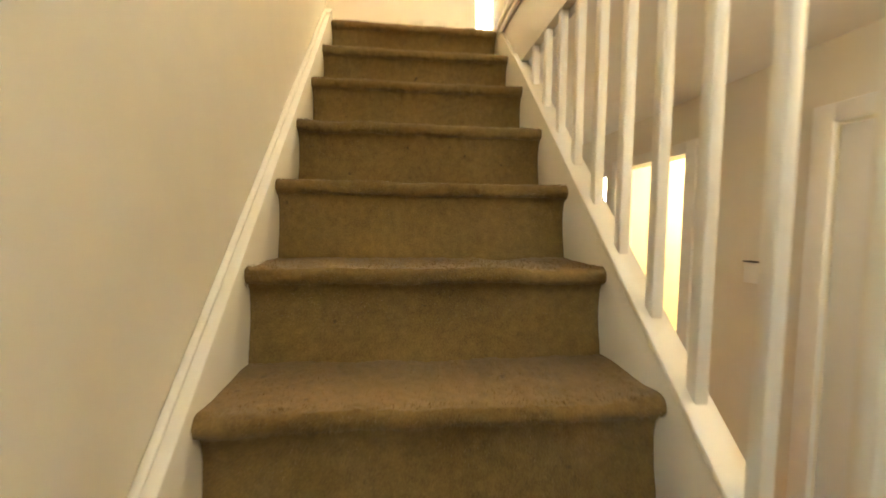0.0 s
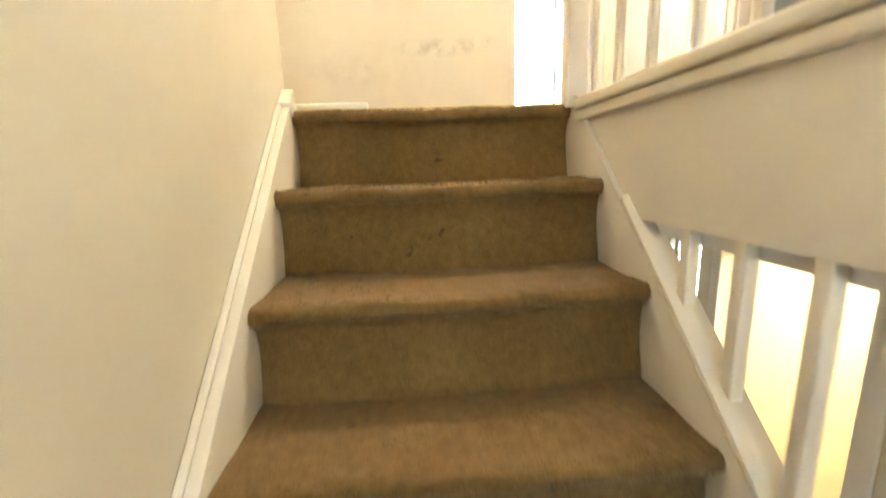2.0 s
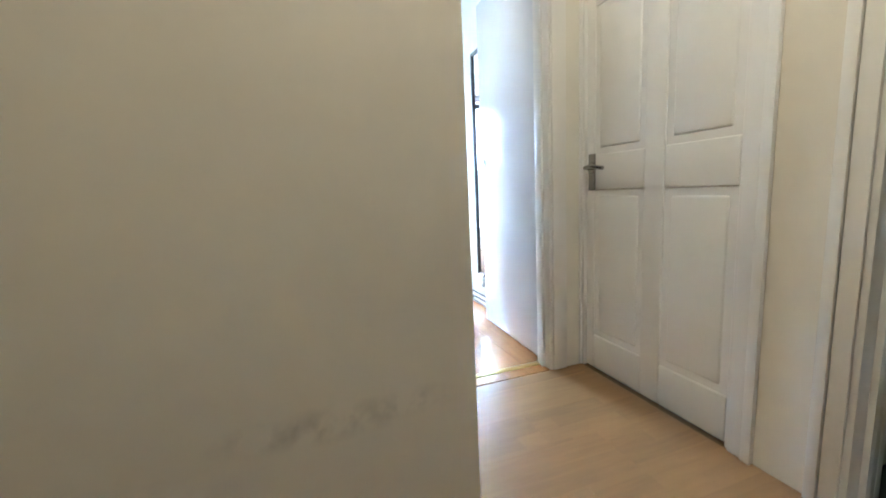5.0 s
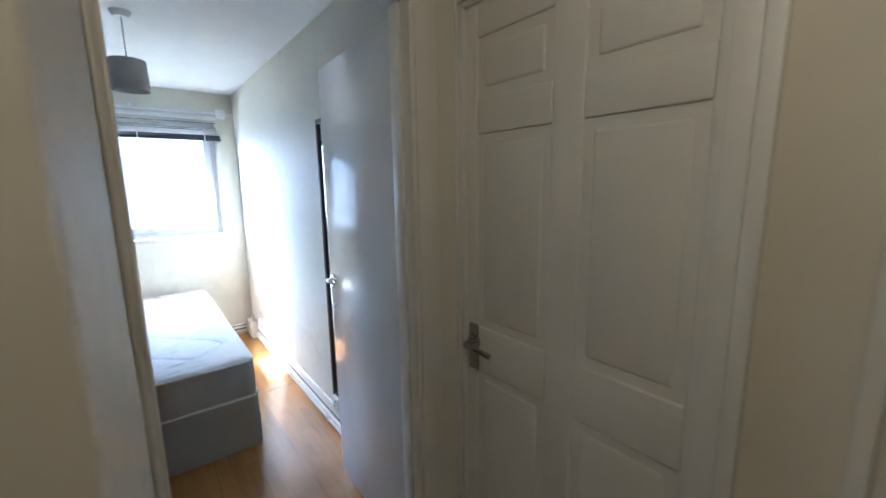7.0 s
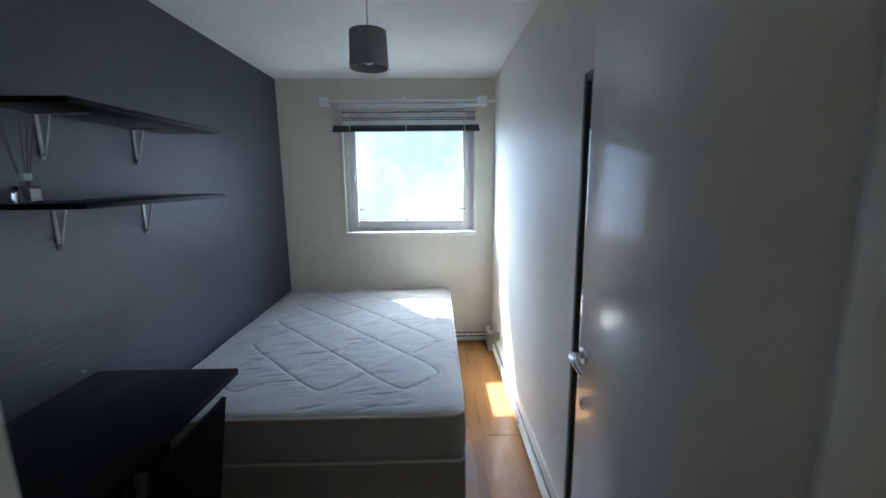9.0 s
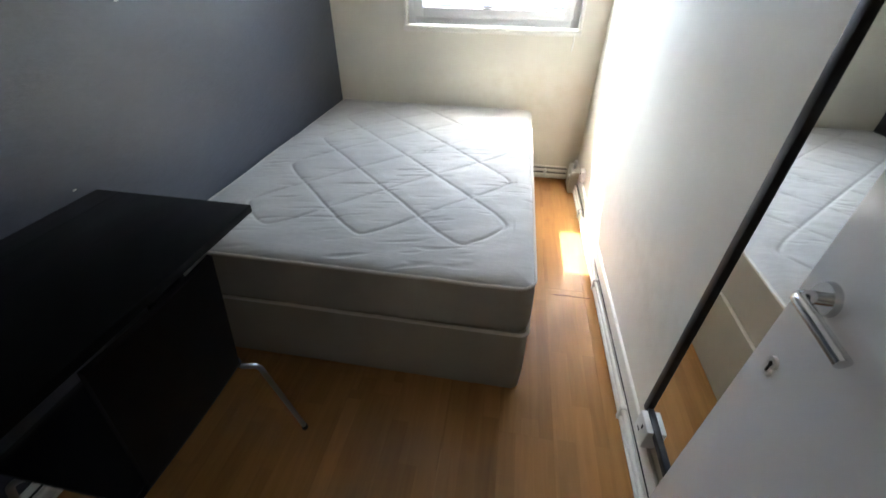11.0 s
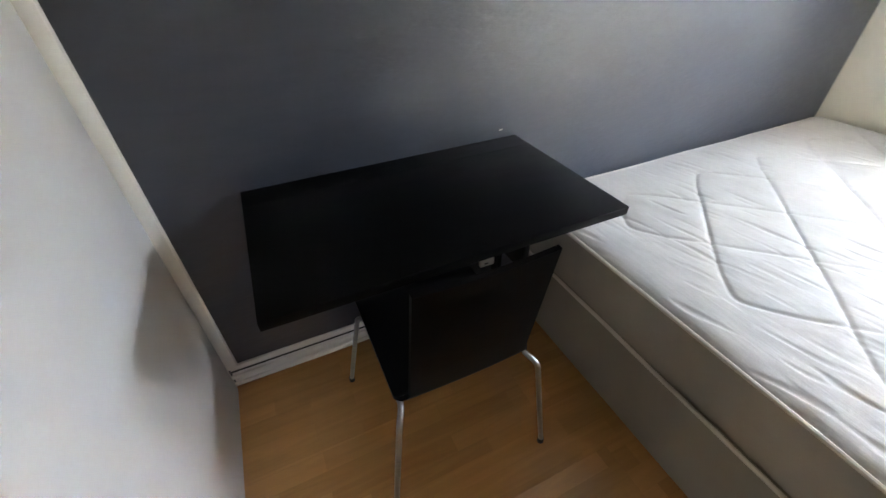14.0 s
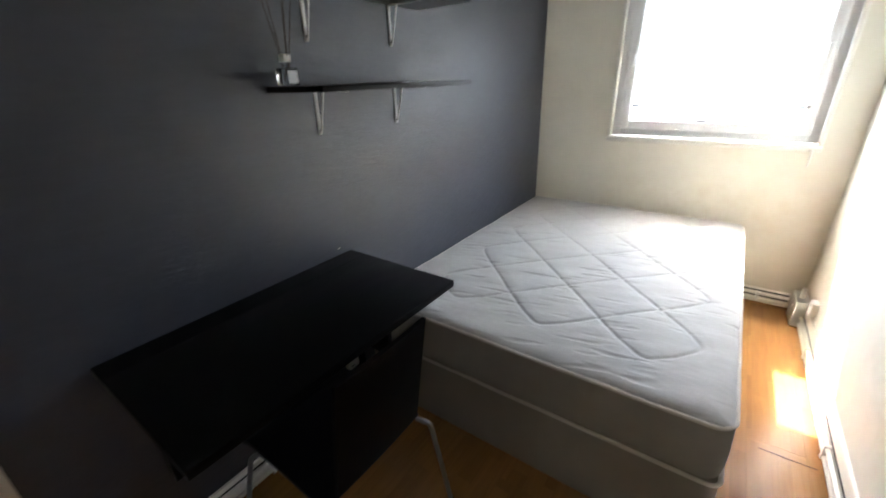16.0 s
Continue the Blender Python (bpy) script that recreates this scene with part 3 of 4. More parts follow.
def panelled_leaf(name, label, x, y0, y1, out, panels, material, z1=1.985):
    """A moulded panel door in a wall along y: a core, raised stiles and rails, and fielded panels."""
    d = thing(name, label, "door", (x, (y0 + y1) / 2, 0))
    d["kind"] = "structure"
    t = 0.036
    xa, xb = sorted((x, x - out * t))
    part("core", boxes(((xa + 0.0065, y0 + 0.004, 0.012), (xb - 0.0065, y1 - 0.004, z1 - 0.004))), material, d)
    ys = sorted({p[0] for p in panels} | {p[1] for p in panels})
    face = lambda a, b: boxes(((xa, a[0], a[1]), (xb, b[0], b[1])), bevel=0.005, seg=3)
    part("stile", face((y0, 0.004), (ys[0], z1)), material, d)
    part("stile", face((ys[1], 0.004), (ys[2], z1)), material, d) if len(ys) > 2 else None
    part("stile", face((ys[-1], 0.004), (y1, z1)), material, d)
    for ya, yb in zip(ys[::2], ys[1::2]):
        col = sorted((p for p in panels if p[0] == ya), key=lambda p: p[2])
        edges = [0.004] + [v for p in col for v in (p[2], p[3])] + [z1]
        for za, zb in zip(edges[::2], edges[1::2]):
            part("rail", face((ya + 0.0005, za), (yb - 0.0005, zb)), material, d)
        for p in col:
            m = 0.027
            part("panel", boxes(((xa + 0.0015, ya + m, p[2] + m), (xb - 0.0015, yb - m, p[3] - m)), bevel=0.010, seg=3), material, d)
    return d


def frame_along_y(name, x0, x1, y0, y1, z1, width, material, label, wall):
    """Lining and architraves round an opening in a wall along y. x0, x1: the wall's faces; wall: the face that is seen (-1 or 1)."""
    f = thing(name, label, "door frame", (x0, (y0 + y1) / 2, 0))
    f["kind"] = "structure"
    part("lining", boxes(((x0, y0 - 0.0, 0), (x1, y0 + 0.022, z1)), bevel=0.002), material, f)
    part("lining", boxes(((x0, y1 - 0.022, 0), (x1, y1, z1)), bevel=0.002), material, f)
    part("lining", boxes(((x0, y0 + 0.0225, z1 - 0.022), (x1, y1 - 0.0225, z1)), bevel=0.002), material, f)
    xf = x0 if wall < 0 else x1
    for off, d in ((0.0, 0.012), (0.6, 0.019)):
        w0, w1 = width * off, width * (off + 0.58 if off == 0 else 1.0)
        xa, xb = sorted((xf, xf + wall * d))
        part("architrave", boxes(((xa, y0 + 0.008 - w1, 0), (xb, y0 + 0.008 - w0, z1 + w1)), bevel=0.004), material, f)
        part("architrave", boxes(((xa, y1 - 0.008 + w0, 0), (xb, y1 - 0.008 + w1, z1 + w1)), bevel=0.004), material, f)
        part("architrave", boxes(((xa, y0 + 0.008 - w0, z1 - 0.008 + w0), (xb, y1 - 0.008 + w0, z1 - 0.008 + w1)), bevel=0.004), material, f)
    return f


# closed six-panel door of the passage
pd = panelled_leaf("door_1", "closed white six-panel door with chrome lever handle", 0.886, -0.012, 0.678, -1,
                   [(0.0, 0.265, 0.165, 0.848), (0.355, 0.63, 0.165, 0.848), (0.0, 0.265, 1.0, 1.612), (0.355, 0.63, 1.0, 1.612), (0.0, 0.265, 1.715, 1.885), (0.355, 0.63, 1.715, 1.885)], PANEL_PAINT)
lever(pd, 0.885, 0.640, 0.945, -1, -1, plate=0.16, material=DIM_CHROME)
frame_along_y("door_frame_1", 0.87, 0.96, -0.035, 0.698, 2.0, 0.075, PANEL_PAINT, "cream painted door lining and architrave", -1)
setting("wall_behind_door", boxes(((0.961, -0.2, 0.0), (0.988, 0.699, 2.1))), DARK_GAP)

# bathroom doorway, its door standing open inside
frame_along_y("door_frame_2", 0.868, 0.995, -0.88, -0.30, 2.0, 0.07, GLOSS, "cream gloss bathroom door frame", -1)
part("door_stop", boxes(((0.915, -0.337, 0), (0.935, -0.323, 1.975))), GLOSS, frame_along_y("door_frame_2_stop", 0.996, 1.02, -0.88, -0.30, 2.0, 0.05, GLOSS, "cream gloss bathroom door lining", 1))
bl = thing("door_2", "dark olive bathroom door standing open", "door", (1.03, -0.27, 0))
bl["kind"] = "structure"
part("leaf", boxes(((1.03, -0.262, 0.012), (1.60, -0.226, 1.97)), bevel=0.003), OLIVE, bl)
hb = part("door_handle", cyl(bmesh.new(), (1.52, -0.262, 1.0), (1.52, -0.272, 1.0), 0.026), CHROME, bl, "chrome lever handle")
part("lever", tube(arc_path([(1.52, -0.27, 1.0), (1.52, -0.312, 1.0), (1.42, -0.315, 0.995)], 0.02), 0.009), CHROME, hb)

# panelled cupboard door on the left of the landing
ld = panelled_leaf("door_3", "closed cream moulded panel door with steel knobs", -1.223, -0.705, -0.047, 1,
                   [(-0.61, -0.42, 0.20, 0.80), (-0.34, -0.165, 0.20, 0.80), (-0.61, -0.42, 0.98, 1.84), (-0.34, -0.165, 0.98, 1.84)], GLOSS)
knob(ld, -1.222, -0.098, 0.950, 1, 0.025)
frame_along_y("door_frame_3", -1.33, -1.205, -0.72, -0.023, 2.0, 0.022, GLOSS, "cream gloss door frame beside the vent", 1)
tagged(linked("blue_carpet_strip", boxes(((-1.34, -0.695, -0.010), (-1.212, -0.048, 0.010)), bevel=0.004), BLUE_CARPET), "dark blue carpet edge under the panel door", "carpet", kind="structure")

# bedroom doorway: lining, stops, architraves, threshold, and the open leaf
df = thing("door_frame_4", "white painted bedroom door lining with worn paint", "door frame", (0.4, 0.76, 0))
df["kind"] = "structure"
DX0, DX1 = -0.008, 0.714
part("lining", boxes(((DX0, 0.692, 0), (DX0 + 0.024, 0.797, 1.998)), bevel=0.002), GLOSS, df)
part("lining", boxes(((DX1 - 0.024, 0.692, 0), (DX1, 0.806, 1.998)), bevel=0.002), GLOSS, df)
part("lining", boxes(((DX0 + 0.025, 0.692, 1.974), (DX1 - 0.025, 0.797, 1.998)), bevel=0.002), GLOSS, df)
part("door_stop", boxes(((DX0 + 0.0245, 0.705, 0), (DX0 + 0.034, 0.750, 1.973)), bevel=0.002), GLOSS, df)
part("door_stop", boxes(((DX1 - 0.036, 0.735, 0), (DX1 - 0.0245, 0.780, 1.973)), bevel=0.002), GLOSS, df)
part("architrave", boxes(((DX1 - 0.012, 0.680, 0), (DX1 + 0.062, 0.699, 2.05)), bevel=0.005), GLOSS, df)
part("architrave", boxes(((0.0005, 0.680, 0), (DX0 + 0.020, 0.699, 2.05)), bevel=0.005), GLOSS, df)
part("architrave", boxes(((DX0 + 0.021, 0.680, 1.99), (DX1 - 0.013, 0.699, 2.05)), bevel=0.005), GLOSS, df)
part("hinge", cyl(bmesh.new(), (0.708, 0.815, 1.68), (0.708, 0.815, 1.77), 0.007), STEEL, df)
part("hinge", cyl(bmesh.new(), (0.708, 0.815, 0.22), (0.708, 0.815, 0.31), 0.007), STEEL, df)
tagged(linked("threshold_strip", boxes(((DX0 + 0.026, 0.765, -0.004), (DX1 - 0.026, 0.798, 0.005)), bevel=0.002), BRASS), "yellow brass threshold strip in the doorway", "threshold", kind="structure")

leaf = thing("door_4", "open glossy white flush bedroom door with lever handle", "door", (0.710, 0.822, 0))
leaf["kind"] = "structure"
LW = 0.683
part("leaf", boxes(((0.0, 0.002, 0.010), (0.036, LW, 1.965)), bevel=0.0025), GLOSS_COOL, leaf).matrix_parent_inverse.identity()
lh = part("door_handle", cyl(bmesh.new(), (0.0, LW - 0.050, 1.03), (-0.008, LW - 0.050, 1.03), 0.023, 0.021, 24), CHROME, leaf, "chrome lever handle")
lh.matrix_parent_inverse.identity()
part("lever", tube(arc_path([(-0.006, LW - 0.050, 1.03), (-0.036, LW - 0.050, 1.03), (-0.041, LW - 0.100, 1.034), (-0.036, LW - 0.155, 1.026)], 0.014), 0.0085, 14), CHROME, lh).matrix_parent_inverse.identity()
lo = part("lever", tube(arc_path([(0.036, LW - 0.050, 1.03), (0.074, LW - 0.050, 1.03), (0.080, LW - 0.115, 1.036), (0.074, LW - 0.17, 1.026)], 0.02), 0.009, 14), CHROME, lh)
lo.matrix_parent_inverse.identity()
KY, KZ = LW - 0.045, 0.893
bm = cyl(bmesh.new(), (0.0, KY, KZ + 0.008), (-0.004, KY, KZ + 0.008), 0.0105, 0.0095, 20)
ke = part("escutcheon", cyl(bm, (0.0, KY, KZ - 0.010), (-0.0038, KY, KZ - 0.010), 0.0085, 0.0075, 20), CHROME_PALE, leaf, "small chrome keyhole escutcheon")
ke.matrix_parent_inverse.identity()
bm = cyl(bmesh.new(), (-0.0030, KY, KZ + 0.006), (-0.0048, KY, KZ + 0.006), 0.0042, seg=12)
part("keyhole", bx(bm, (-0.0048, KY - 0.002, KZ - 0.010), (-0.0030, KY + 0.002, KZ + 0.004)), DARK_GAP, ke).matrix_parent_inverse.identity()
lp = part("latch_plate", boxes(((0.008, LW - 0.001, 0.98), (0.028, LW + 0.0015, 1.08))), STEEL, leaf)
lp.matrix_parent_inverse.identity()
leaf.rotation_euler = (0, 0, radians(-2.7))

# built-in cupboard door in the bedroom's south wall
cd = thing("cupboard_door", "glossy white flush cupboard door with chrome lever", "door", (-0.5, 0.83, 0))
cd["kind"] = "structure"
part("leaf", boxes(((-0.918, 0.7955, 0.006), (-0.136, 0.8035, 1.985)), bevel=0.002), GLOSS_COOL, cd)
part("frame_strip", boxes(((-0.947, 0.7955, 0.11), (-0.921, 0.835, 2.03)), bevel=0.004), GLOSS, cd)
part("frame_strip", boxes(((-0.132, 0.7955, 0), (-0.090, 0.806, 2.03)), bevel=0.003), GLOSS, cd)
part("frame_strip", boxes(((-0.920, 0.7955, 1.99), (-0.133, 0.835, 2.03)), bevel=0.004), GLOSS, cd)
CHX, CHZ = -0.163, 1.074
ch = part("door_handle", cyl(bmesh.new(), (CHX, 0.803, CHZ), (CHX, 0.809, CHZ), 0.024, 0.022, 24), CHROME, cd, "chrome lever handle")
part("neck", cyl(bmesh.new(), (CHX, 0.809, CHZ), (CHX - 0.003, 0.838, CHZ), 0.013, 0.010, 16), CHROME, ch)
part("lever", tube(arc_path([(CHX + 0.004, 0.838, CHZ), (CHX - 0.030, 0.842, CHZ - 0.004), (CHX - 0.050, 0.845, CHZ - 0.004), (CHX - 0.080, 0.842, CHZ - 0.008), (CHX - 0.084, 0.818, CHZ - 0.008)], 0.008), 0.0075, 14), CHROME, ch)

# lower hall: white door, doorway trim, side light, wall box
wd = thing("door_5", "plain white door in the lower hall", "door", (0.96, -2.0, LOW))
wd["kind"] = "structure"
part("leaf", boxes(((0.965, -2.385, LOW + 0.01), (1.005, -1.635, -0.632)), bevel=0.003), PANEL_PAINT, wd)
part("architrave", boxes(((0.925, -1.640, LOW), (0.949, -1.570, -0.56)), bevel=0.005), PANEL_PAINT, wd)
part("architrave", boxes(((0.925, -2.45, -0.625), (0.949, -1.641, -0.56)), bevel=0.005), PANEL_PAINT, wd)
of = thing("door_frame_6", "cream doorway frame into a brightly lit room", "door frame", (0.95, -0.6, LOW))
of["kind"] = "structure"
for ya, yb in ((-1.015, -0.94), (-0.29, -0.235)):
    part("architrave", boxes(((0.928, ya, LOW), (0.949, yb, -0.55)), bevel=0.005), GLOSS, of)
part("architrave", boxes(((0.928, -0.939, -0.61), (0.949, -0.291, -0.55)), bevel=0.005), GLOSS, of)
sl = thing("window_2", "narrow glazed side light in the lower hall", "window", (0.98, 0, -1.1))
sl["kind"] = "structure"
for a, b in (((0.98, -0.13, -1.60), (1.02, -0.10, -0.60)), ((0.98, 0.09, -1.60), (1.02, 0.12, -0.60)), ((0.98, -0.099, -0.63), (1.02, 0.089, -0.60)), ((0.98, -0.099, -1.60), (1.02, 0.089, -1.57))):
    part("frame", boxes((a, b), bevel=0.003), GLOSS, sl)
part("pane", boxes(((0.998, -0.099, -1.569), (1.002, 0.089, -0.631))), GLASS, sl).visible_shadow = False
wb = thing("wall_thermostat", "small white thermostat box with one dark side", "thermostat", (0.95, -1.375, -1.17))
part("body", boxes(((0.915, -1.412, -1.215), (0.949, -1.338, -1.130)), bevel=0.004), PLASTIC, wb)
part("top_edge", boxes(((0.911, -1.414, -1.1295), (0.949, -1.336, -1.124)), bevel=0.002), REED, wb, "brown top edge")
# Flat dark strip over the box's south side.
part("side_grille", boxes(((0.919, -1.4145, -1.209), (0.946, -1.4125, -1.136))), BLACK_FRAME, wb, "dark strip on one side")

# vent grille and skirting on the landing wall
vg = thing("vent_grille", "cream wooden slotted vent at floor level", "vent", (-0.95, 0, 0.07))
part("recess", boxes(((-1.178, -0.004, 0.010), (-0.740, -0.001, 0.125))), GLOSS, vg)
part("top_rail", boxes(((-1.182, -0.022, 0.112), (-0.722, -0.001, 0.146)), bevel=0.007, seg=3), GLOSS, vg)
part("end_block", boxes(((-0.746, -0.019, 0.004), (-0.722, -0.001, 0.111)), bevel=0.006, seg=3), GLOSS, vg)
part("bottom_rail", boxes(((-1.182, -0.020, 0.002), (-0.747, -0.005, 0.030)), bevel=0.005, seg=3), GLOSS, vg)
part("slat", boxes(((-1.170, -0.017, 0.066), (-0.760, -0.007, 0.092)), bevel=0.006, seg=3), GLOSS, vg)
part("slot_divider", boxes(((-0.892, -0.023, 0.028), (-0.872, -0.005, 0.112)), bevel=0.006, seg=3), GLOSS, vg)
# Dark strips laid on the pale recess draw the shade inside the slots.
for a, b in ((-1.176, -1.166), (-0.768, -0.756)):
    part("dark_slot", boxes(((a, -0.0065, 0.034), (b, -0.0045, 0.108))), DARK_GAP, vg)
for z in (0.052, 0.099):
    part("dark_slot", boxes(((-1.165, -0.0065, z), (-0.769, -0.0045, z + 0.006))), DARK_GAP, vg)
setting("baseboard", boxes(((-0.721, -0.020, 0.001), (0.018, -0.001, 0.044)), bevel=0.009, seg=3), GLOSS, "small cream quadrant skirting")
setting("baseboard_return", boxes(((0.001, 0.0, 0.001), (0.018, 0.678, 0.044)), bevel=0.007, seg=3), GLOSS)
tagged(linked("end_chip", boxes(((0.016, -0.026, 0.001), (0.032, -0.008, 0.012)), bevel=0.003), DARK_GAP), "dark broken skirting end", "chip", kind="structure")


# ---- bedroom ----
# window: recessed frame, sash and glass, sill
wi = thing("window_1", "white plastic bedroom window with slightly open sash", "window", ((WX0 + WX1) / 2, 4.0, WZ0))
wi["kind"] = "structure"


def ring(name, parent, x0, x1, z0, z1, y0, y1, w, material, label="", lean=0.0):
    """Four mitred bars round a rectangle in a wall along x."""
    f = part(name, boxes(((x0, y0, z0), (x0 + w, y1, z1)), bevel=0.004), material, parent, label)
    for a, b in (((x1 - w, y0, z0), (x1, y1, z1)), ((x0 + w + 0.0005, y0, z1 - w), (x1 - w - 0.0005, y1, z1)), ((x0 + w + 0.0005, y0, z0), (x1 - w - 0.0005, y1, z0 + w))):
        part("bar", boxes((a, b), bevel=0.004), material, f)
    return f


ring("window_frame", wi, WX0 + 0.004, WX1 - 0.004, WZ0 + 0.024, WZ1 - 0.004, 4.03, 4.10, 0.052, UPVC)
sash = ring("sash", wi, WX0 + 0.050, WX1 - 0.050, WZ0 + 0.070, WZ1 - 0.050, 4.004, 4.060, 0.058, UPVC, "white tilted sash frame")
part("bead", boxes(((WX0 + 0.112, 3.999, WZ0 + 0.132), (WX1 - 0.112, 4.0035, WZ0 + 0.140))), RUBBER, sash)
part("handle", boxes(((WX1 - 0.098, 3.982, 1.46), (WX1 - 0.070, 4.003, 1.54)), bevel=0.005), UPVC, sash)
part("handle", boxes(((WX0 + 0.070, 3.982, 1.46), (WX0 + 0.098, 4.003, 1.54)), bevel=0.005), UPVC, sash)
for sx in (WX0 + 0.115, WX1 - 0.135):
    part("catch", boxes(((sx, 3.99, 1.215), (sx + 0.045, 4.003, 1.225)), bevel=0.002), RUBBER, sash)
part("catch", boxes(((0.08, 3.992, WZ0 + 0.125), (0.14, 4.003, WZ0 + 0.133)), bevel=0.002), RUBBER, sash)
pane = part("pane", boxes(((WX0 + 0.105, 4.028, WZ0 + 0.125), (WX1 - 0.105, 4.034, WZ1 - 0.105))), GLASS, wi)
pane.visible_shadow = False
part("window_sill", boxes(((WX0 - 0.012, 3.948, WZ0 - 0.010), (WX1 + 0.012, 4.03, WZ0 + 0.022)), bevel=0.006), GLOSS, wi)
for sx in ((WX0 - 0.010, WX0 + 0.012), (WX1 - 0.012, WX1 + 0.010)):
    part("trim_bead", boxes(((sx[0], 3.955, WZ0 + 0.023), (sx[1], 3.985, WZ1 + 0.008)), bevel=0.004), GLOSS, wi)
part("trim_bead", boxes(((WX0 + 0.013, 3.955, WZ1 - 0.012), (WX1 - 0.013, 3.985, WZ1 + 0.008)), bevel=0.004), GLOSS, wi)
part("cord", tube([(WX1 - 0.03, 3.945, 1.0), (WX1 - 0.028, 3.943, 0.95), (WX1 - 0.03, 3.944, 0.90)], 0.004, 8), PLASTIC, wi)

# raised venetian blind in front of the window's head
vb = thing("venetian_blind", "raised dark slatted blind under a white headrail", "blind", (0.14, 3.93, 2.0))
part("headrail", boxes(((-0.44, 3.93, 2.062), (0.715, 3.968, 2.092)), bevel=0.004), UPVC, vb)
for k in range(6):
    z = 1.886 + 0.0058 * k
    part("slat", boxes(((-0.475, 3.882 + 0.002 * (k % 3), z), (0.728, 3.926, z + 0.0032)), bevel=0.001), SLAT, vb)
for z in (1.962, 1.976, 2.022):
    part("slat", boxes(((-0.40, 3.890, z), (0.70, 3.928, z + 0.0032)), bevel=0.001), SLAT, vb)
part("bottom_rail", boxes(((-0.48, 3.878, 1.870), (0.733, 3.928, 1.884)), bevel=0.003), SLAT, vb)
for x in (-0.34, 0.12, 0.60):
    part("ladder_tape", boxes(((x, 3.874, 1.866), (x + 0.010, 3.8770, 2.062)), bevel=0.001), PLASTIC, vb)
tr = thing("curtain_rail", "white curtain rail with end brackets above the window", "curtain rail", (0.15, 3.93, 2.12))
part("rail", boxes(((-0.56, 3.925, 2.104), (0.862, 3.945, 2.126)), bevel=0.005), UPVC, tr)
for x in (-0.585, 0.72):
    part("bracket", boxes(((x, 3.915, 2.075), (x + 0.075, 3.968, 2.150)), bevel=0.006), UPVC, tr)
part("bracket", boxes(((0.095, 3.93, 2.127), (0.12, 3.968, 2.15)), bevel=0.003), UPVC, tr)

# pendant lamp
pl = thing("pendant_lamp", "grey fabric drum pendant lamp on a cord", "lamp", (0.09, 2.27, H))
part("ceiling_rose", cyl(bmesh.new(), (0.09, 2.27, H - 0.026), (0.09, 2.27, H - 0.0005), 0.030, 0.046, 28), ROSE, pl)
part("cord", cyl(bmesh.new(), (0.09, 2.27, 2.07), (0.09, 2.27, H - 0.02), 0.0035, seg=8), ROSE, pl)
bm = bmesh.new()
outer = []
for k in range(40):
    a = 2 * math.pi * k / 40
    c, s = math.cos(a), math.sin(a)
    outer.append([bm.verts.new((0.09 + r * c, 2.27 + r * s, z)) for r, z in ((0.076, 2.080), (0.079, 2.002), (0.082, 1.938), (0.079, 1.938), (0.076, 2.002), (0.073, 2.080))])
for k in range(40):
    a, b = outer[k], outer[(k + 1) % 40]
    for j in range(6):
        bm.faces.new((a[j], b[j], b[(j + 1) % 6], a[(j + 1) % 6]))
part("shade", bm, SHADE_CLOTH, pl, "grey fabric drum shade")
part("lamp_holder", cyl(bmesh.new(), (0.09, 2.27, 2.01), (0.09, 2.27, 2.08), 0.018, 0.014), ROSE, pl)
bm = bmesh.new()
bmesh.ops.create_uvsphere(bm, u_segments=16, v_segments=12, radius=0.028, matrix=Matrix.Translation((0.09, 2.27, 1.98)))
part("bulb", bm, surface("bulb_white", (0.8, 0.8, 0.78), 0.3), pl)
for k in range(3):
    a = 2 * math.pi * k / 3
    part("spoke", cyl(bmesh.new(), (0.09, 2.27, 2.055), (0.09 + 0.073 * math.cos(a), 2.27 + 0.073 * math.sin(a), 2.076), 0.0018, seg=6), STEEL, pl)

# divan bed
BX0, BX1, BY0, BY1 = -0.933, 0.472, 2.005, 3.955
bed = thing("divan_bed", "beige fabric double divan base beside the grey wall", "bed", (-0.22, 2.98, 0))


def cushion(x0, x1, y0, y1, z0, z1, r, n=6, wob=0.004):
    """A stuffed box with round upright corners and soft sides."""
    bm = bmesh.new()
    outline = []
    for cx, cy, a0 in ((x1 - r, y1 - r, 0), (x0 + r, y1 - r, 90), (x0 + r, y0 + r, 180), (x1 - r, y0 + r, 270)):
        outline += [(cx + r * math.cos(radians(a0 + 90 * k / n)), cy + r * math.sin(radians(a0 + 90 * k / n))) for k in range(n + 1)]
    full = []
    for (xa, ya), (xb, yb) in zip(outline, outline[1:] + outline[:1]):
        d = math.hypot(xb - xa, yb - ya)
        s = max(1, int(d / 0.06))
        full += [(xa + (xb - xa) * k / s, ya + (yb - ya) * k / s) for k in range(s)]
    cx, cy = (x0 + x1) / 2, (y0 + y1) / 2
    rows = []
    for j in range(9):
        f = j / 8
        z = z0 + (z1 - z0) * f
        out = 0.006 * math.sin(f * math.pi)
        row = []
        for x, y in full:
            dx, dy = x - cx, y - cy
            l = math.hypot(dx, dy)
            w = out + wob * noise.noise(Vector((x * 5, y * 5, z * 9)))
            row.append(bm.verts.new((x + dx / l * w, y + dy / l * w, z)))
        rows.append(row)
    for a, b in zip(rows, rows[1:]):
        for k in range(len(full)):
            bm.faces.new((a[k], a[(k + 1) % len(full)], b[(k + 1) % len(full)], b[k]))
    bm.faces.new(rows[0][::-1])
    bm.faces.new(rows[-1])
    return bm


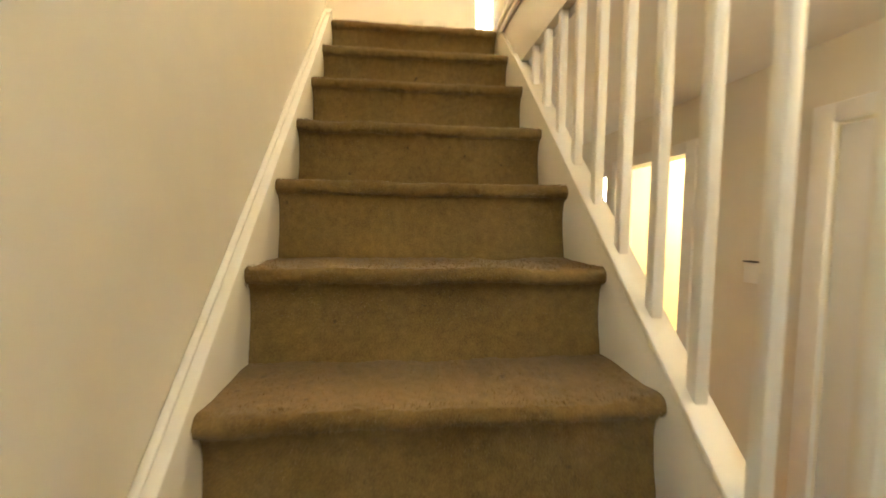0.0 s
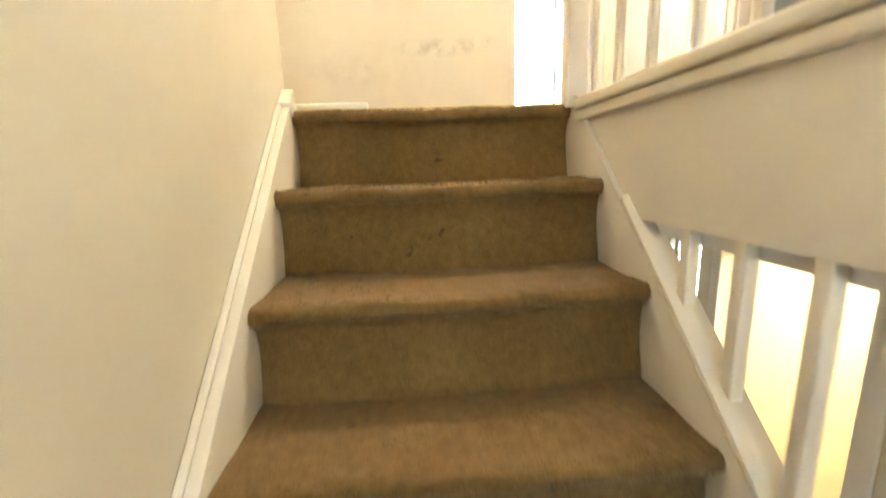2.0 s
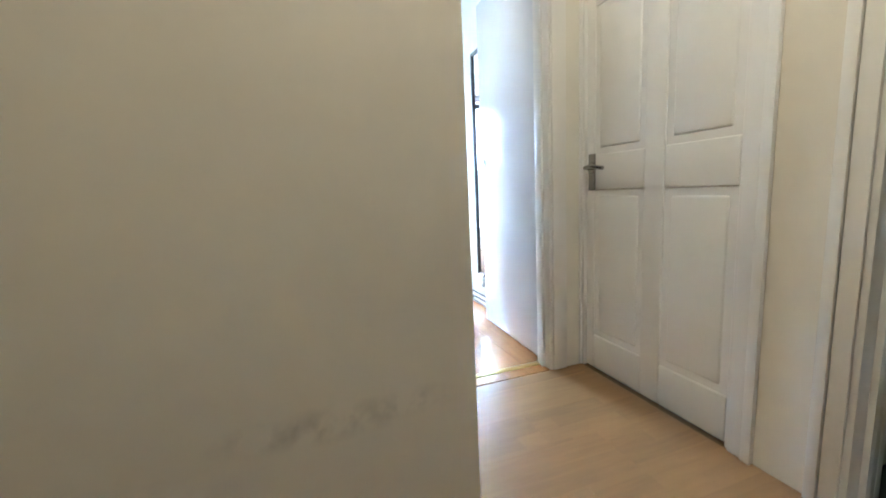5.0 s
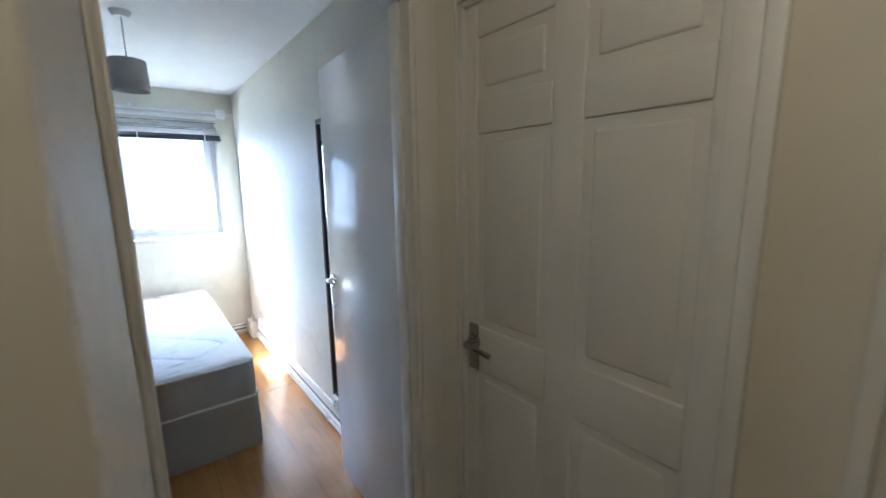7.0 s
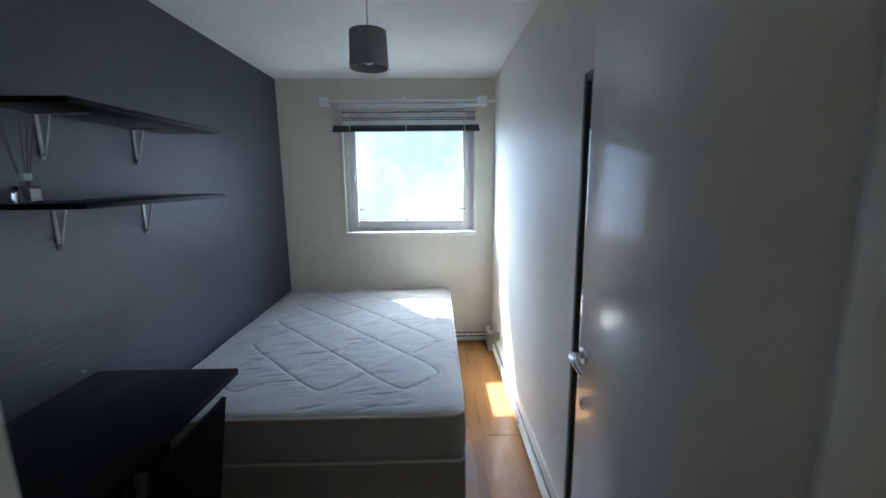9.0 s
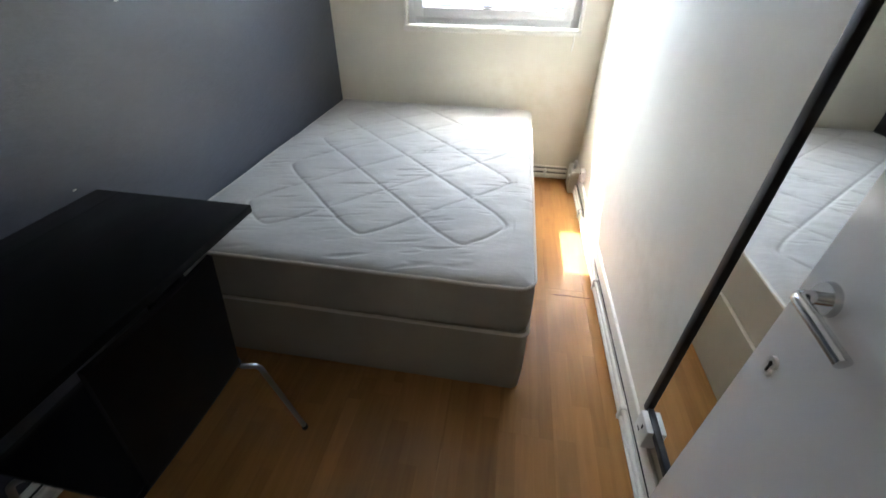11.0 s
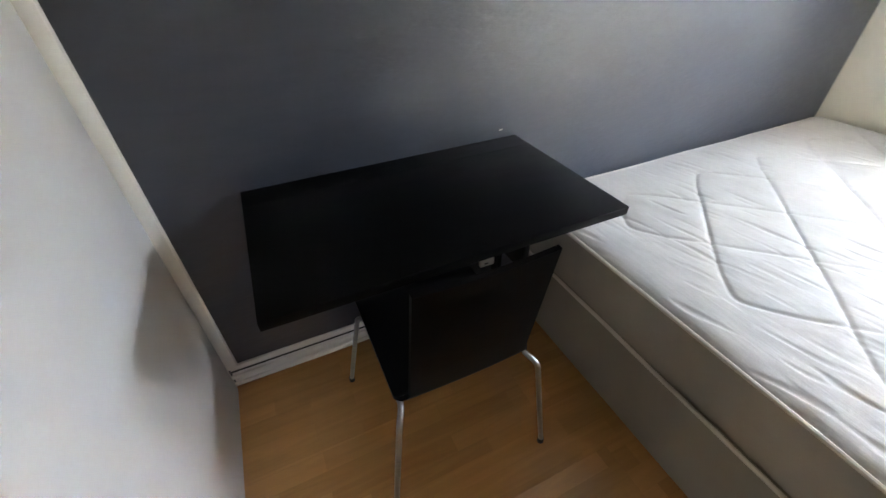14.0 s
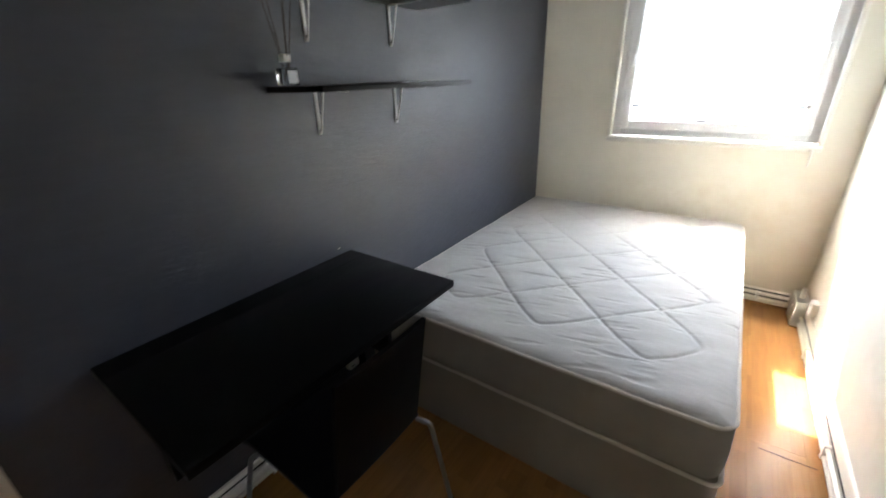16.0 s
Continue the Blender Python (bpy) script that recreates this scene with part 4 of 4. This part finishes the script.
def edge_loop(x0, x1, y0, y1, z, r, wob=0.003):
    pts = []
    for cx, cy, a0 in ((x1 - r, y1 - r, 0), (x0 + r, y1 - r, 90), (x0 + r, y0 + r, 180), (x1 - r, y0 + r, 270)):
        pts += [(cx + r * math.cos(radians(a0 + 15 * k)), cy + r * math.sin(radians(a0 + 15 * k)), z) for k in range(7)]
    pts.append(pts[0])
    out = []
    for a, b in zip(pts, pts[1:]):
        a, b = Vector(a), Vector(b)
        s = max(1, int((b - a).length / 0.05))
        out += [a + (b - a) * k / s + Vector((0, 0, wob * noise.noise((a + (b - a) * k / s) * 6))) for k in range(s)]
    return out + [out[0]]


part("base", cushion(BX0, BX1, BY0 - 0.012, BY1, 0.004, 0.306, 0.035), BED_CLOTH, bed)
part("piping", tube(edge_loop(BX0 - 0.001, BX1 + 0.001, BY0 - 0.013, BY1 + 0.001, 0.309, 0.035), 0.0065, 8), PIPING, bed)
for x in (BX0 + 0.10, BX1 - 0.10):
    for y in (BY0 + 0.12, BY1 - 0.12):
        part("glide", cyl(bmesh.new(), (x, y, 0.0), (x, y, 0.006), 0.02), RUBBER, bed)

mt = thing("mattress", "white quilted mattress with piped edges on the divan", "mattress", (-0.22, 2.98, 0.3))
MZ = 0.524
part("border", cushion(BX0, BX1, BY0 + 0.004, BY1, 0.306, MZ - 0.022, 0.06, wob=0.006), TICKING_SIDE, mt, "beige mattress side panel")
part("piping", tube(edge_loop(BX0 + 0.002, BX1 - 0.002, BY0 + 0.006, BY1 - 0.002, MZ - 0.020, 0.06), 0.0065, 8), PIPING, mt)


def quilt_height(x, y):
    """Puffed quilting: crossing diagonals that turn back in round loops at a plain border."""
    pitch, soft = 0.3883, 0.036
    xa, xb, ya, yb = -0.773, 0.3916, 2.168, 3.916
    wob = 0.006 * noise.noise(Vector((x * 4, y * 4, 9)))
    du = ((x + y - 1.978 + wob + pitch / 2) % pitch) - pitch / 2
    dv = ((y - x - 2.360 - wob + pitch / 2) % pitch) - pitch / 2
    sides = ((x - xa, y), (xb - x, y), (y - ya, x), (yb - y, x))
    k = min(range(4), key=lambda i: sides[i][0])
    inside, along = sides[k]
    deep, cross = abs(du) / 1.414, abs(dv) / 1.414
    if inside < 0.16:
        edge_at = (xa, xb, ya, yb)[k]
        turn_at = 1.978 - edge_at
        dy = ((along - turn_at + pitch / 2) % pitch) - pitch / 2
        a = soft * min(1.0, max(0.0, 1 - inside / 0.16) * 1.6)
        g = abs(inside - math.sqrt(dy * dy + a * a)) / 1.414
        deep, cross = g, 1.0
        near = g if inside > 0 else 0.06
        if inside < -0.02:
            deep = 1.0
    else:
        near = min(deep, cross)
    groove = 0.0040 * math.exp(-(deep / 0.0065) ** 2) + 0.0026 * math.exp(-(cross / 0.0070) ** 2)
    puff = 0.0052 * min(1.0, near / 0.05) ** 0.6
    edge = min(x - BX0, BX1 - x, y - (BY0 + 0.004), BY1 - y)
    drop = 0.022 * math.exp(-max(0, edge) / 0.022)
    p = Vector((x, y, 0))
    patch = max(0.0, min(1.0, 0.5 + 1.3 * noise.noise(Vector((x * 4, y * 4, 7)))))
    crease = max(0.0, noise.noise(Vector((x * 7, y * 42 - x * 9, 5))) - 0.18)
    wr = 0.0030 * noise.noise(Vector((x * 3, y * 14 - x * 5, 2))) - 0.0125 * patch * crease + 0.004 * noise.noise(p * 2.2)
    lump = 0.012 * math.sin((x - BX0) / (BX1 - BX0) * math.pi) * math.sin((y - BY0) / (BY1 - BY0) * math.pi)
    return puff - groove + wr + lump - drop


def mattress_top():
    bm = bmesh.new()
    nx, ny = 330, 460
    x0, x1, y0, y1, r = BX0 + 0.002, BX1 - 0.002, BY0 + 0.006, BY1 - 0.002, 0.06
    grid = []
    for j in range(ny + 1):
        y = y0 + (y1 - y0) * j / ny
        inset = 0.0
        d = min(y - y0, y1 - y)
        if d < r:
            inset = r - math.sqrt(max(0, r * r - (r - d) ** 2))
        row = []
        for i in range(nx + 1):
            x = x0 + inset + (x1 - x0 - 2 * inset) * i / nx
            row.append(bm.verts.new((x, y, MZ - 0.004 + quilt_height(x, y))))
        grid.append(row)
    for a, b in zip(grid, grid[1:]):
        for i in range(nx):
            bm.faces.new((a[i], a[i + 1], b[i + 1], b[i]))
    return bm


part("quilted_top", mattress_top(), TICKING, mt, "white damask quilted top")

# wall-mounted folding desk
dk = thing("wall_desk", "black-brown folding desk fixed to the grey wall", "desk", (-0.67, 1.5, 0.76))
part("top", boxes(((-0.9465, 1.046, 0.742), (-0.415, 1.950, 0.766)), bevel=0.0015), BLACK, dk, "black-brown folding desk top")
part("seam", boxes(((-0.8590, 1.052, 0.7655), (-0.8578, 1.948, 0.7663))), DARK_GAP, dk)
part("back_board", boxes(((-0.947, 1.11, 0.30), (-0.902, 1.13, 0.741))), BLACK, dk)
part("back_board", boxes(((-0.947, 1.895, 0.16), (-0.902, 1.915, 0.741))), BLACK, dk)
part("bracket", prism([(1.80, 0.741), (1.82, 0.741), (1.82, 0.44), (1.80, 0.44)], -0.900, -0.62, 0.001), BLACK, dk, "black swing-out support board")
part("rail", boxes(((-0.947, 1.131, 0.66), (-0.904, 1.894, 0.741))), BLACK, dk)
for y in (1.2, 1.5, 1.8):
    part("hinge", boxes(((-0.872, y - 0.03, 0.7385), (-0.842, y + 0.03, 0.7415))), STEEL, dk)

# chair of bent plywood on steel legs, pushed under the desk
chair = thing("chair", "black bent plywood chair with steel tube legs", "chair", (-0.53, 1.47, 0))


def shell(y0, y1, pts, t, curve):
    """A bent board: a side line of (x, z) points swept across y, with a hollowed back."""
    bm = bmesh.new()
    ny = 10
    front, back = [], []
    n = len(pts)
    for i, (x, z) in enumerate(pts):
        a, b = pts[max(i - 1, 0)], pts[min(i + 1, n - 1)]
        d = Vector((b[0] - a[0], 0, b[1] - a[1])).normalized()
        nm = Vector((-d.z, 0, d.x))
        f = i / (n - 1)
        half = (y1 - y0) / 2 * (1.0 - 0.20 * max(0, f - 0.6) / 0.4)
        rowf, rowb = [], []
        for k in range(ny + 1):
            s = 2 * k / ny - 1
            off = curve * (1 - s * s) * max(0.0, (f - 0.45) / 0.55)
            p = Vector((x + off, (y0 + y1) / 2 + half * s, z))
            rowf.append(bm.verts.new(p + nm * t / 2))
            rowb.append(bm.verts.new(p - nm * t / 2))
        front.append(rowf)
        back.append(rowb)
    for i in range(n - 1):
        for k in range(ny):
            bm.faces.new((front[i][k], front[i][k + 1], front[i + 1][k + 1], front[i + 1][k]))
            bm.faces.new((back[i][k], back[i + 1][k], back[i + 1][k + 1], back[i][k + 1]))
        for k in (0, ny):
            bm.faces.new((front[i][k], front[i + 1][k], back[i + 1][k], back[i][k]))
    for i in (0, n - 1):
        for k in range(ny):
            bm.faces.new((front[i][k], back[i][k], back[i][k + 1], front[i][k + 1]))
    return bm


side = [(p.x, p.z) for p in arc_path([(-0.745, 0, 0.425), (-0.70, 0, 0.447), (-0.350, 0, 0.432), (-0.285, 0, 0.842)], 0.032, 7)]
part("seat", shell(1.262, 1.652, side, 0.012, 0.007), BLACK, chair, "black bent plywood seat and back")
for sy, yy in ((-1, 1.276), (1, 1.636)):
    for fx, tx, sx in ((-0.775, -0.66, -1), (-0.280, -0.355, 1)):
        foot = 1.198 if sy < 0 else 1.702
        pts = arc_path([(-0.52, yy, 0.416), (tx, yy, 0.416), (tx + sx * 0.035, (yy + sy * 0.02), 0.40), (fx, foot, 0.012)], 0.03)
        lg = part("leg", tube(pts, 0.0078, 12), STEEL, chair, "steel tube leg")
        part("rubber_foot", cyl(bmesh.new(), (fx, foot, 0.0), (fx, foot, 0.018), 0.0105, 0.0095, 14), RUBBER, lg)
for x in (-0.60, -0.44):
    part("cross_bar", tube([(x, 1.30, 0.416), (x, 1.62, 0.416)], 0.007), STEEL, chair)

# two wall shelves on metal brackets
def wall_shelf(z, label):
    s = thing("wall_shelf", label, "shelf", (-0.8, 2.1, z), "shelves on the grey wall")
    part("board", boxes(((-0.9475, 1.700, z), (-0.675, 2.498, z + 0.018)), bevel=0.0015), SHELF_BLACK, s, "black-brown shelf board")
    for y in (1.882, 2.303):
        b = part("bracket", boxes(((-0.9475, y - 0.0075, z - 0.150), (-0.9435, y + 0.0075, z - 0.0005)), bevel=0.001), STEEL_WHITE, s, "pale steel angle bracket")
        part("arm", boxes(((-0.943, y - 0.0075, z - 0.0045), (-0.775, y + 0.0075, z - 0.0005)), bevel=0.001), STEEL_WHITE, b)
        part("brace", prism([(y - 0.003, 0), (y + 0.003, 0), (y + 0.003, 1), (y - 0.003, 1)], 0, 1), STEEL_WHITE, b)
        br = b.children[-1]
        for v in br.data.vertices:
            x, yy, zz = v.co
            v.co = (-0.941 + 0.036 * zz + 0.005 * x, yy, z - 0.140 + 0.135 * zz - 0.001 * x)
        part("screw", cyl(bmesh.new(), (-0.9435, y, z - 0.135), (-0.9415, y, z - 0.135), 0.005, seg=10), RUBBER, b)
    return s


STEEL_WHITE = surface("pale_bracket_metal", (0.62, 0.62, 0.60), 0.38, vary=0.08)
wall_shelf(1.706, "upper black wall shelf on pale steel brackets")
wall_shelf(1.402, "lower black wall shelf on pale steel brackets")

# reed diffuser on the lower shelf
rd = thing("reed_diffuser", "small glass reed diffuser bottle on the shelf", "diffuser", (-0.867, 1.73, 1.42))
part("bottle", boxes(((-0.892, 1.704, 1.4205), (-0.842, 1.754, 1.472)), bevel=0.006, seg=3), BOTTLE_GLASS, rd)
part("neck", cyl(bmesh.new(), (-0.867, 1.729, 1.472), (-0.867, 1.729, 1.490), 0.012), BOTTLE_GLASS, rd)
part("stopper", boxes(((-0.880, 1.716, 1.488), (-0.854, 1.742, 1.510)), bevel=0.003), LABEL_WHITE, rd)
part("label", boxes(((-0.841, 1.712, 1.428), (-0.8405, 1.746, 1.464))), LABEL_WHITE, rd)
for k in range(5):
    a = 1.1 * k
    part("reed", cyl(bmesh.new(), (-0.867, 1.729, 1.430), (-0.867 + 0.035 * math.cos(a), 1.729 + 0.045 * math.sin(a), 1.645 + 0.008 * k), 0.0012, seg=6), REED, rd)

# mirror behind the door
mi = thing("wall_mirror", "tall black-framed mirror on the cream wall", "mirror", (0.85, 1.64, 0.25))
for a, b in (((0.842, 1.816, 0.232), (0.866, 1.842, 1.806)), ((0.842, 1.432, 0.232), (0.866, 1.458, 1.806)), ((0.842, 1.4585, 1.780), (0.866, 1.8155, 1.806)), ((0.842, 1.4585, 0.232), (0.866, 1.8155, 0.258))):
    part("frame", boxes((a, b), bevel=0.003), BLACK_FRAME, mi)
part("mirror_glass", boxes(((0.852, 1.4583, 0.2585), (0.857, 1.8157, 1.7797))), MIRROR, mi)


# skirting with heating pipes
def pipes_along(name, horizontal, a, b, face, label, board=0.11):
    """A skirting board with two painted pipes and clips; horizontal: 0 along x, 1 along y; face: the wall's face; the room is on the side given by its sign."""
    w, side = face
    s = thing(name, label, "baseboard")
    s["kind"] = "structure"

    def slab(d0, d1, p0, p1, z0, z1, bev):
        lo, hi = sorted((w + side * d0, w + side * d1))
        return boxes(((p0, lo, z0), (p1, hi, z1)), bevel=bev) if not horizontal else boxes(((lo, p0, z0), (hi, p1, z1)), bevel=bev)

    def at(d, p, z):
        return (p, w + side * d, z) if not horizontal else (w + side * d, p, z)
    part("board", slab(0.0005, 0.014, a, b, 0.001, board, 0.004), GLOSS, s)
    # Dark strips on the board's face stand for the shade between the pipes.
    for z in (0.0495, 0.0855):
        part("gap", slab(0.0142, 0.0155, a + 0.002, b - 0.002, z - 0.004, z + 0.004, 0.0), DARK_GAP, s)
    for z in (0.030, 0.068):
        part("pipe", tube([at(0.026, a + (b - a) * k / 8, z + 0.001 * math.sin(k * 2.1)) for k in range(9)], 0.0085, 12), GLOSS, s)
    n = max(1, int((b - a) / 0.7))
    for k in range(n):
        p = a + (b - a) * (k + 0.5) / n
        part("clip", slab(0.0145, 0.038, p - 0.009, p + 0.009, 0.016, 0.082, 0.003), PLASTIC, s)
    return s


pipes_along("baseboard_west", 1, 0.8045, 2.0, (-0.948, 1), "cream skirting board with painted heating pipes")
pipes_along("baseboard_north", 0, 0.48, 0.80, (3.97, -1), "cream skirting board with painted heating pipes", 0.10)
pipes_along("baseboard_east", 1, 0.86, 3.72, (0.867, -1), "white skirting board with painted heating pipes", 0.15)
vc = thing("pipe_valve", "white pipe boxing and valve in the room corner", "valve", (0.83, 3.75, 0.1))
part("boxing", boxes(((0.800, 3.725, 0.002), (0.866, 3.90, 0.165)), bevel=0.006), GLOSS, vc)
part("valve_body", cyl(bmesh.new(), (0.790, 3.78, 0.10), (0.800, 3.78, 0.10), 0.022), PLASTIC, vc)
part("valve_stem", cyl(bmesh.new(), (0.83, 3.80, 0.166), (0.83, 3.80, 0.225), 0.012), PLASTIC, vc)


def socket_box(name, label, a, b, slots):
    s = thing(name, label, "socket", a)
    part("box", boxes((a, b), bevel=0.005), PLASTIC, s)
    for p, q in slots:
        part("pin_hole", boxes((p, q)), RUBBER, s)
    return s


socket_box("wall_socket", "white surface-mounted socket at skirting height", (0.824, 1.735, 0.168), (0.8665, 1.812, 0.252), [((0.8225, 1.765, 0.22), (0.8245, 1.772, 0.235)), ((0.8225, 1.775, 0.195), (0.8245, 1.79, 0.2))])
socket_box("wall_socket", "white socket low on the grey wall under the desk", (-0.9475, 1.83, 0.20), (-0.928, 1.905, 0.275), [((-0.9285, 1.86, 0.245), (-0.9265, 1.868, 0.26)), ((-0.9285, 1.85, 0.215), (-0.9265, 1.865, 0.22))])
socket_box("wall_socket", "white socket above the skirting near the window", (0.835, 3.555, 0.17), (0.8665, 3.63, 0.245), [((0.8335, 3.58, 0.215), (0.8355, 3.588, 0.23))])

# ceiling lamps that light the landing and the lower hall
for at_, ceil in (((0.05, -0.32), H), ((0.60, -2.55), -0.336)):
    cl = thing("ceiling_lamp", "plain white ceiling lamp holder on a short cord", "lamp", (at_[0], at_[1], ceil), "hall ceiling lamps")
    part("ceiling_rose", cyl(bmesh.new(), (*at_, ceil - 0.02), (*at_, ceil - 0.0005), 0.03, 0.045, 20), ROSE, cl)
    part("lamp_holder", cyl(bmesh.new(), (*at_, ceil - 0.07), (*at_, ceil - 0.02), 0.018, 0.014, 16), ROSE, cl)


tagged(linked("plaster_chip", boxes(((-0.9478, 1.884, 0.791), (-0.9470, 1.896, 0.795)), bevel=0.0003), PIPING), "small white chip in the grey paint above the desk", "paint chip", kind="structure")
tagged(linked("thread", tube(arc_path([(-0.800, -0.036, 0.0022), (-0.785, -0.055, 0.0022), (-0.778, -0.080, 0.0022), (-0.768, -0.098, 0.0022)], 0.02), 0.0018, 6), PIPING), "pale loose thread on the landing floor", "thread")
tagged(linked("floor_crack", boxes(((0.640, 2.5865, -0.002), (0.822, 2.5895, 0.0008))), DARK_GAP), "dark open joint between two floor boards", "joint", kind="structure")


# ---- floor boards and tiles ----
board_meshes = {}


def board(parent, x0, y0, x1, y1, material, name="plank", top=0.0, thick=0.0115, bevel=0.0002):
    key = (round(x1 - x0, 4), round(y1 - y0, 4), material.name)
    if key not in board_meshes:
        w, d = (x1 - x0) / 2, (y1 - y0) / 2
        b = bevel
        v = [(-w, -d, -thick), (w, -d, -thick), (w, d, -thick), (-w, d, -thick), (-w, -d, -b), (w, -d, -b), (w, d, -b), (-w, d, -b),
             (-w + b, -d + b, 0), (w - b, -d + b, 0), (w - b, d - b, 0), (-w + b, d - b, 0)]
        f = [(0, 3, 2, 1), (0, 1, 5, 4), (1, 2, 6, 5), (2, 3, 7, 6), (3, 0, 4, 7), (4, 5, 9, 8), (5, 6, 10, 9), (6, 7, 11, 10), (7, 4, 8, 11), (8, 9, 10, 11)]
        me = bpy.data.meshes.new(name)
        me.from_pydata(v, [], f)
        me.materials.append(material)
        board_meshes[key] = me
    ob = new(name, board_meshes[key])
    ob.location = ((x0 + x1) / 2, (y0 + y1) / 2, top)
    ob.parent = parent
    return ob


def lay(parent, x0, x1, y0, y1, along, material, width=0.1935, length=1.29, gap=0.0001, seed=3):
    """Boards in rows over a rectangle, with staggered ends."""
    rng = random.Random(seed)
    lo, hi = (y0, y1) if along == 0 else (x0, x1)
    a, b = (x0, x1) if along == 0 else (y0, y1)
    s = lo
    while s < hi - 0.005:
        e = min(s + width, hi)
        p = a - rng.uniform(0.1, length - 0.2)
        while p < b:
            q0, q1 = max(p, a), min(p + length, b)
            if q1 - q0 > 0.01:
                if along == 0:
                    board(parent, q0 + gap, s + gap, q1 - gap, e - gap, material)
                else:
                    board(parent, s + gap, q0 + gap, e - gap, q1 - gap, material)
            p += length
        s = e


lay(landing_floor, -1.198, 0.868, -0.752, 0.692, 0, LAMINATE_X, seed=5)
lay(landing_floor, 0.06, 0.868, -3.58, -0.754, 0, LAMINATE_X, seed=6)
lay(bedroom_floor, -0.947, 0.866, 0.70, 3.968, 1, LAMINATE_Y, seed=9)
for i in range(5):
    for j in range(5):
        x, y = 0.90 + i * 0.302, -1.48 + j * 0.268
        board(bath, x + 0.003, y + 0.003, min(x + 0.299, 2.19), y + 0.265, SLATE, "tile", 0.0, 0.007, 0.001)
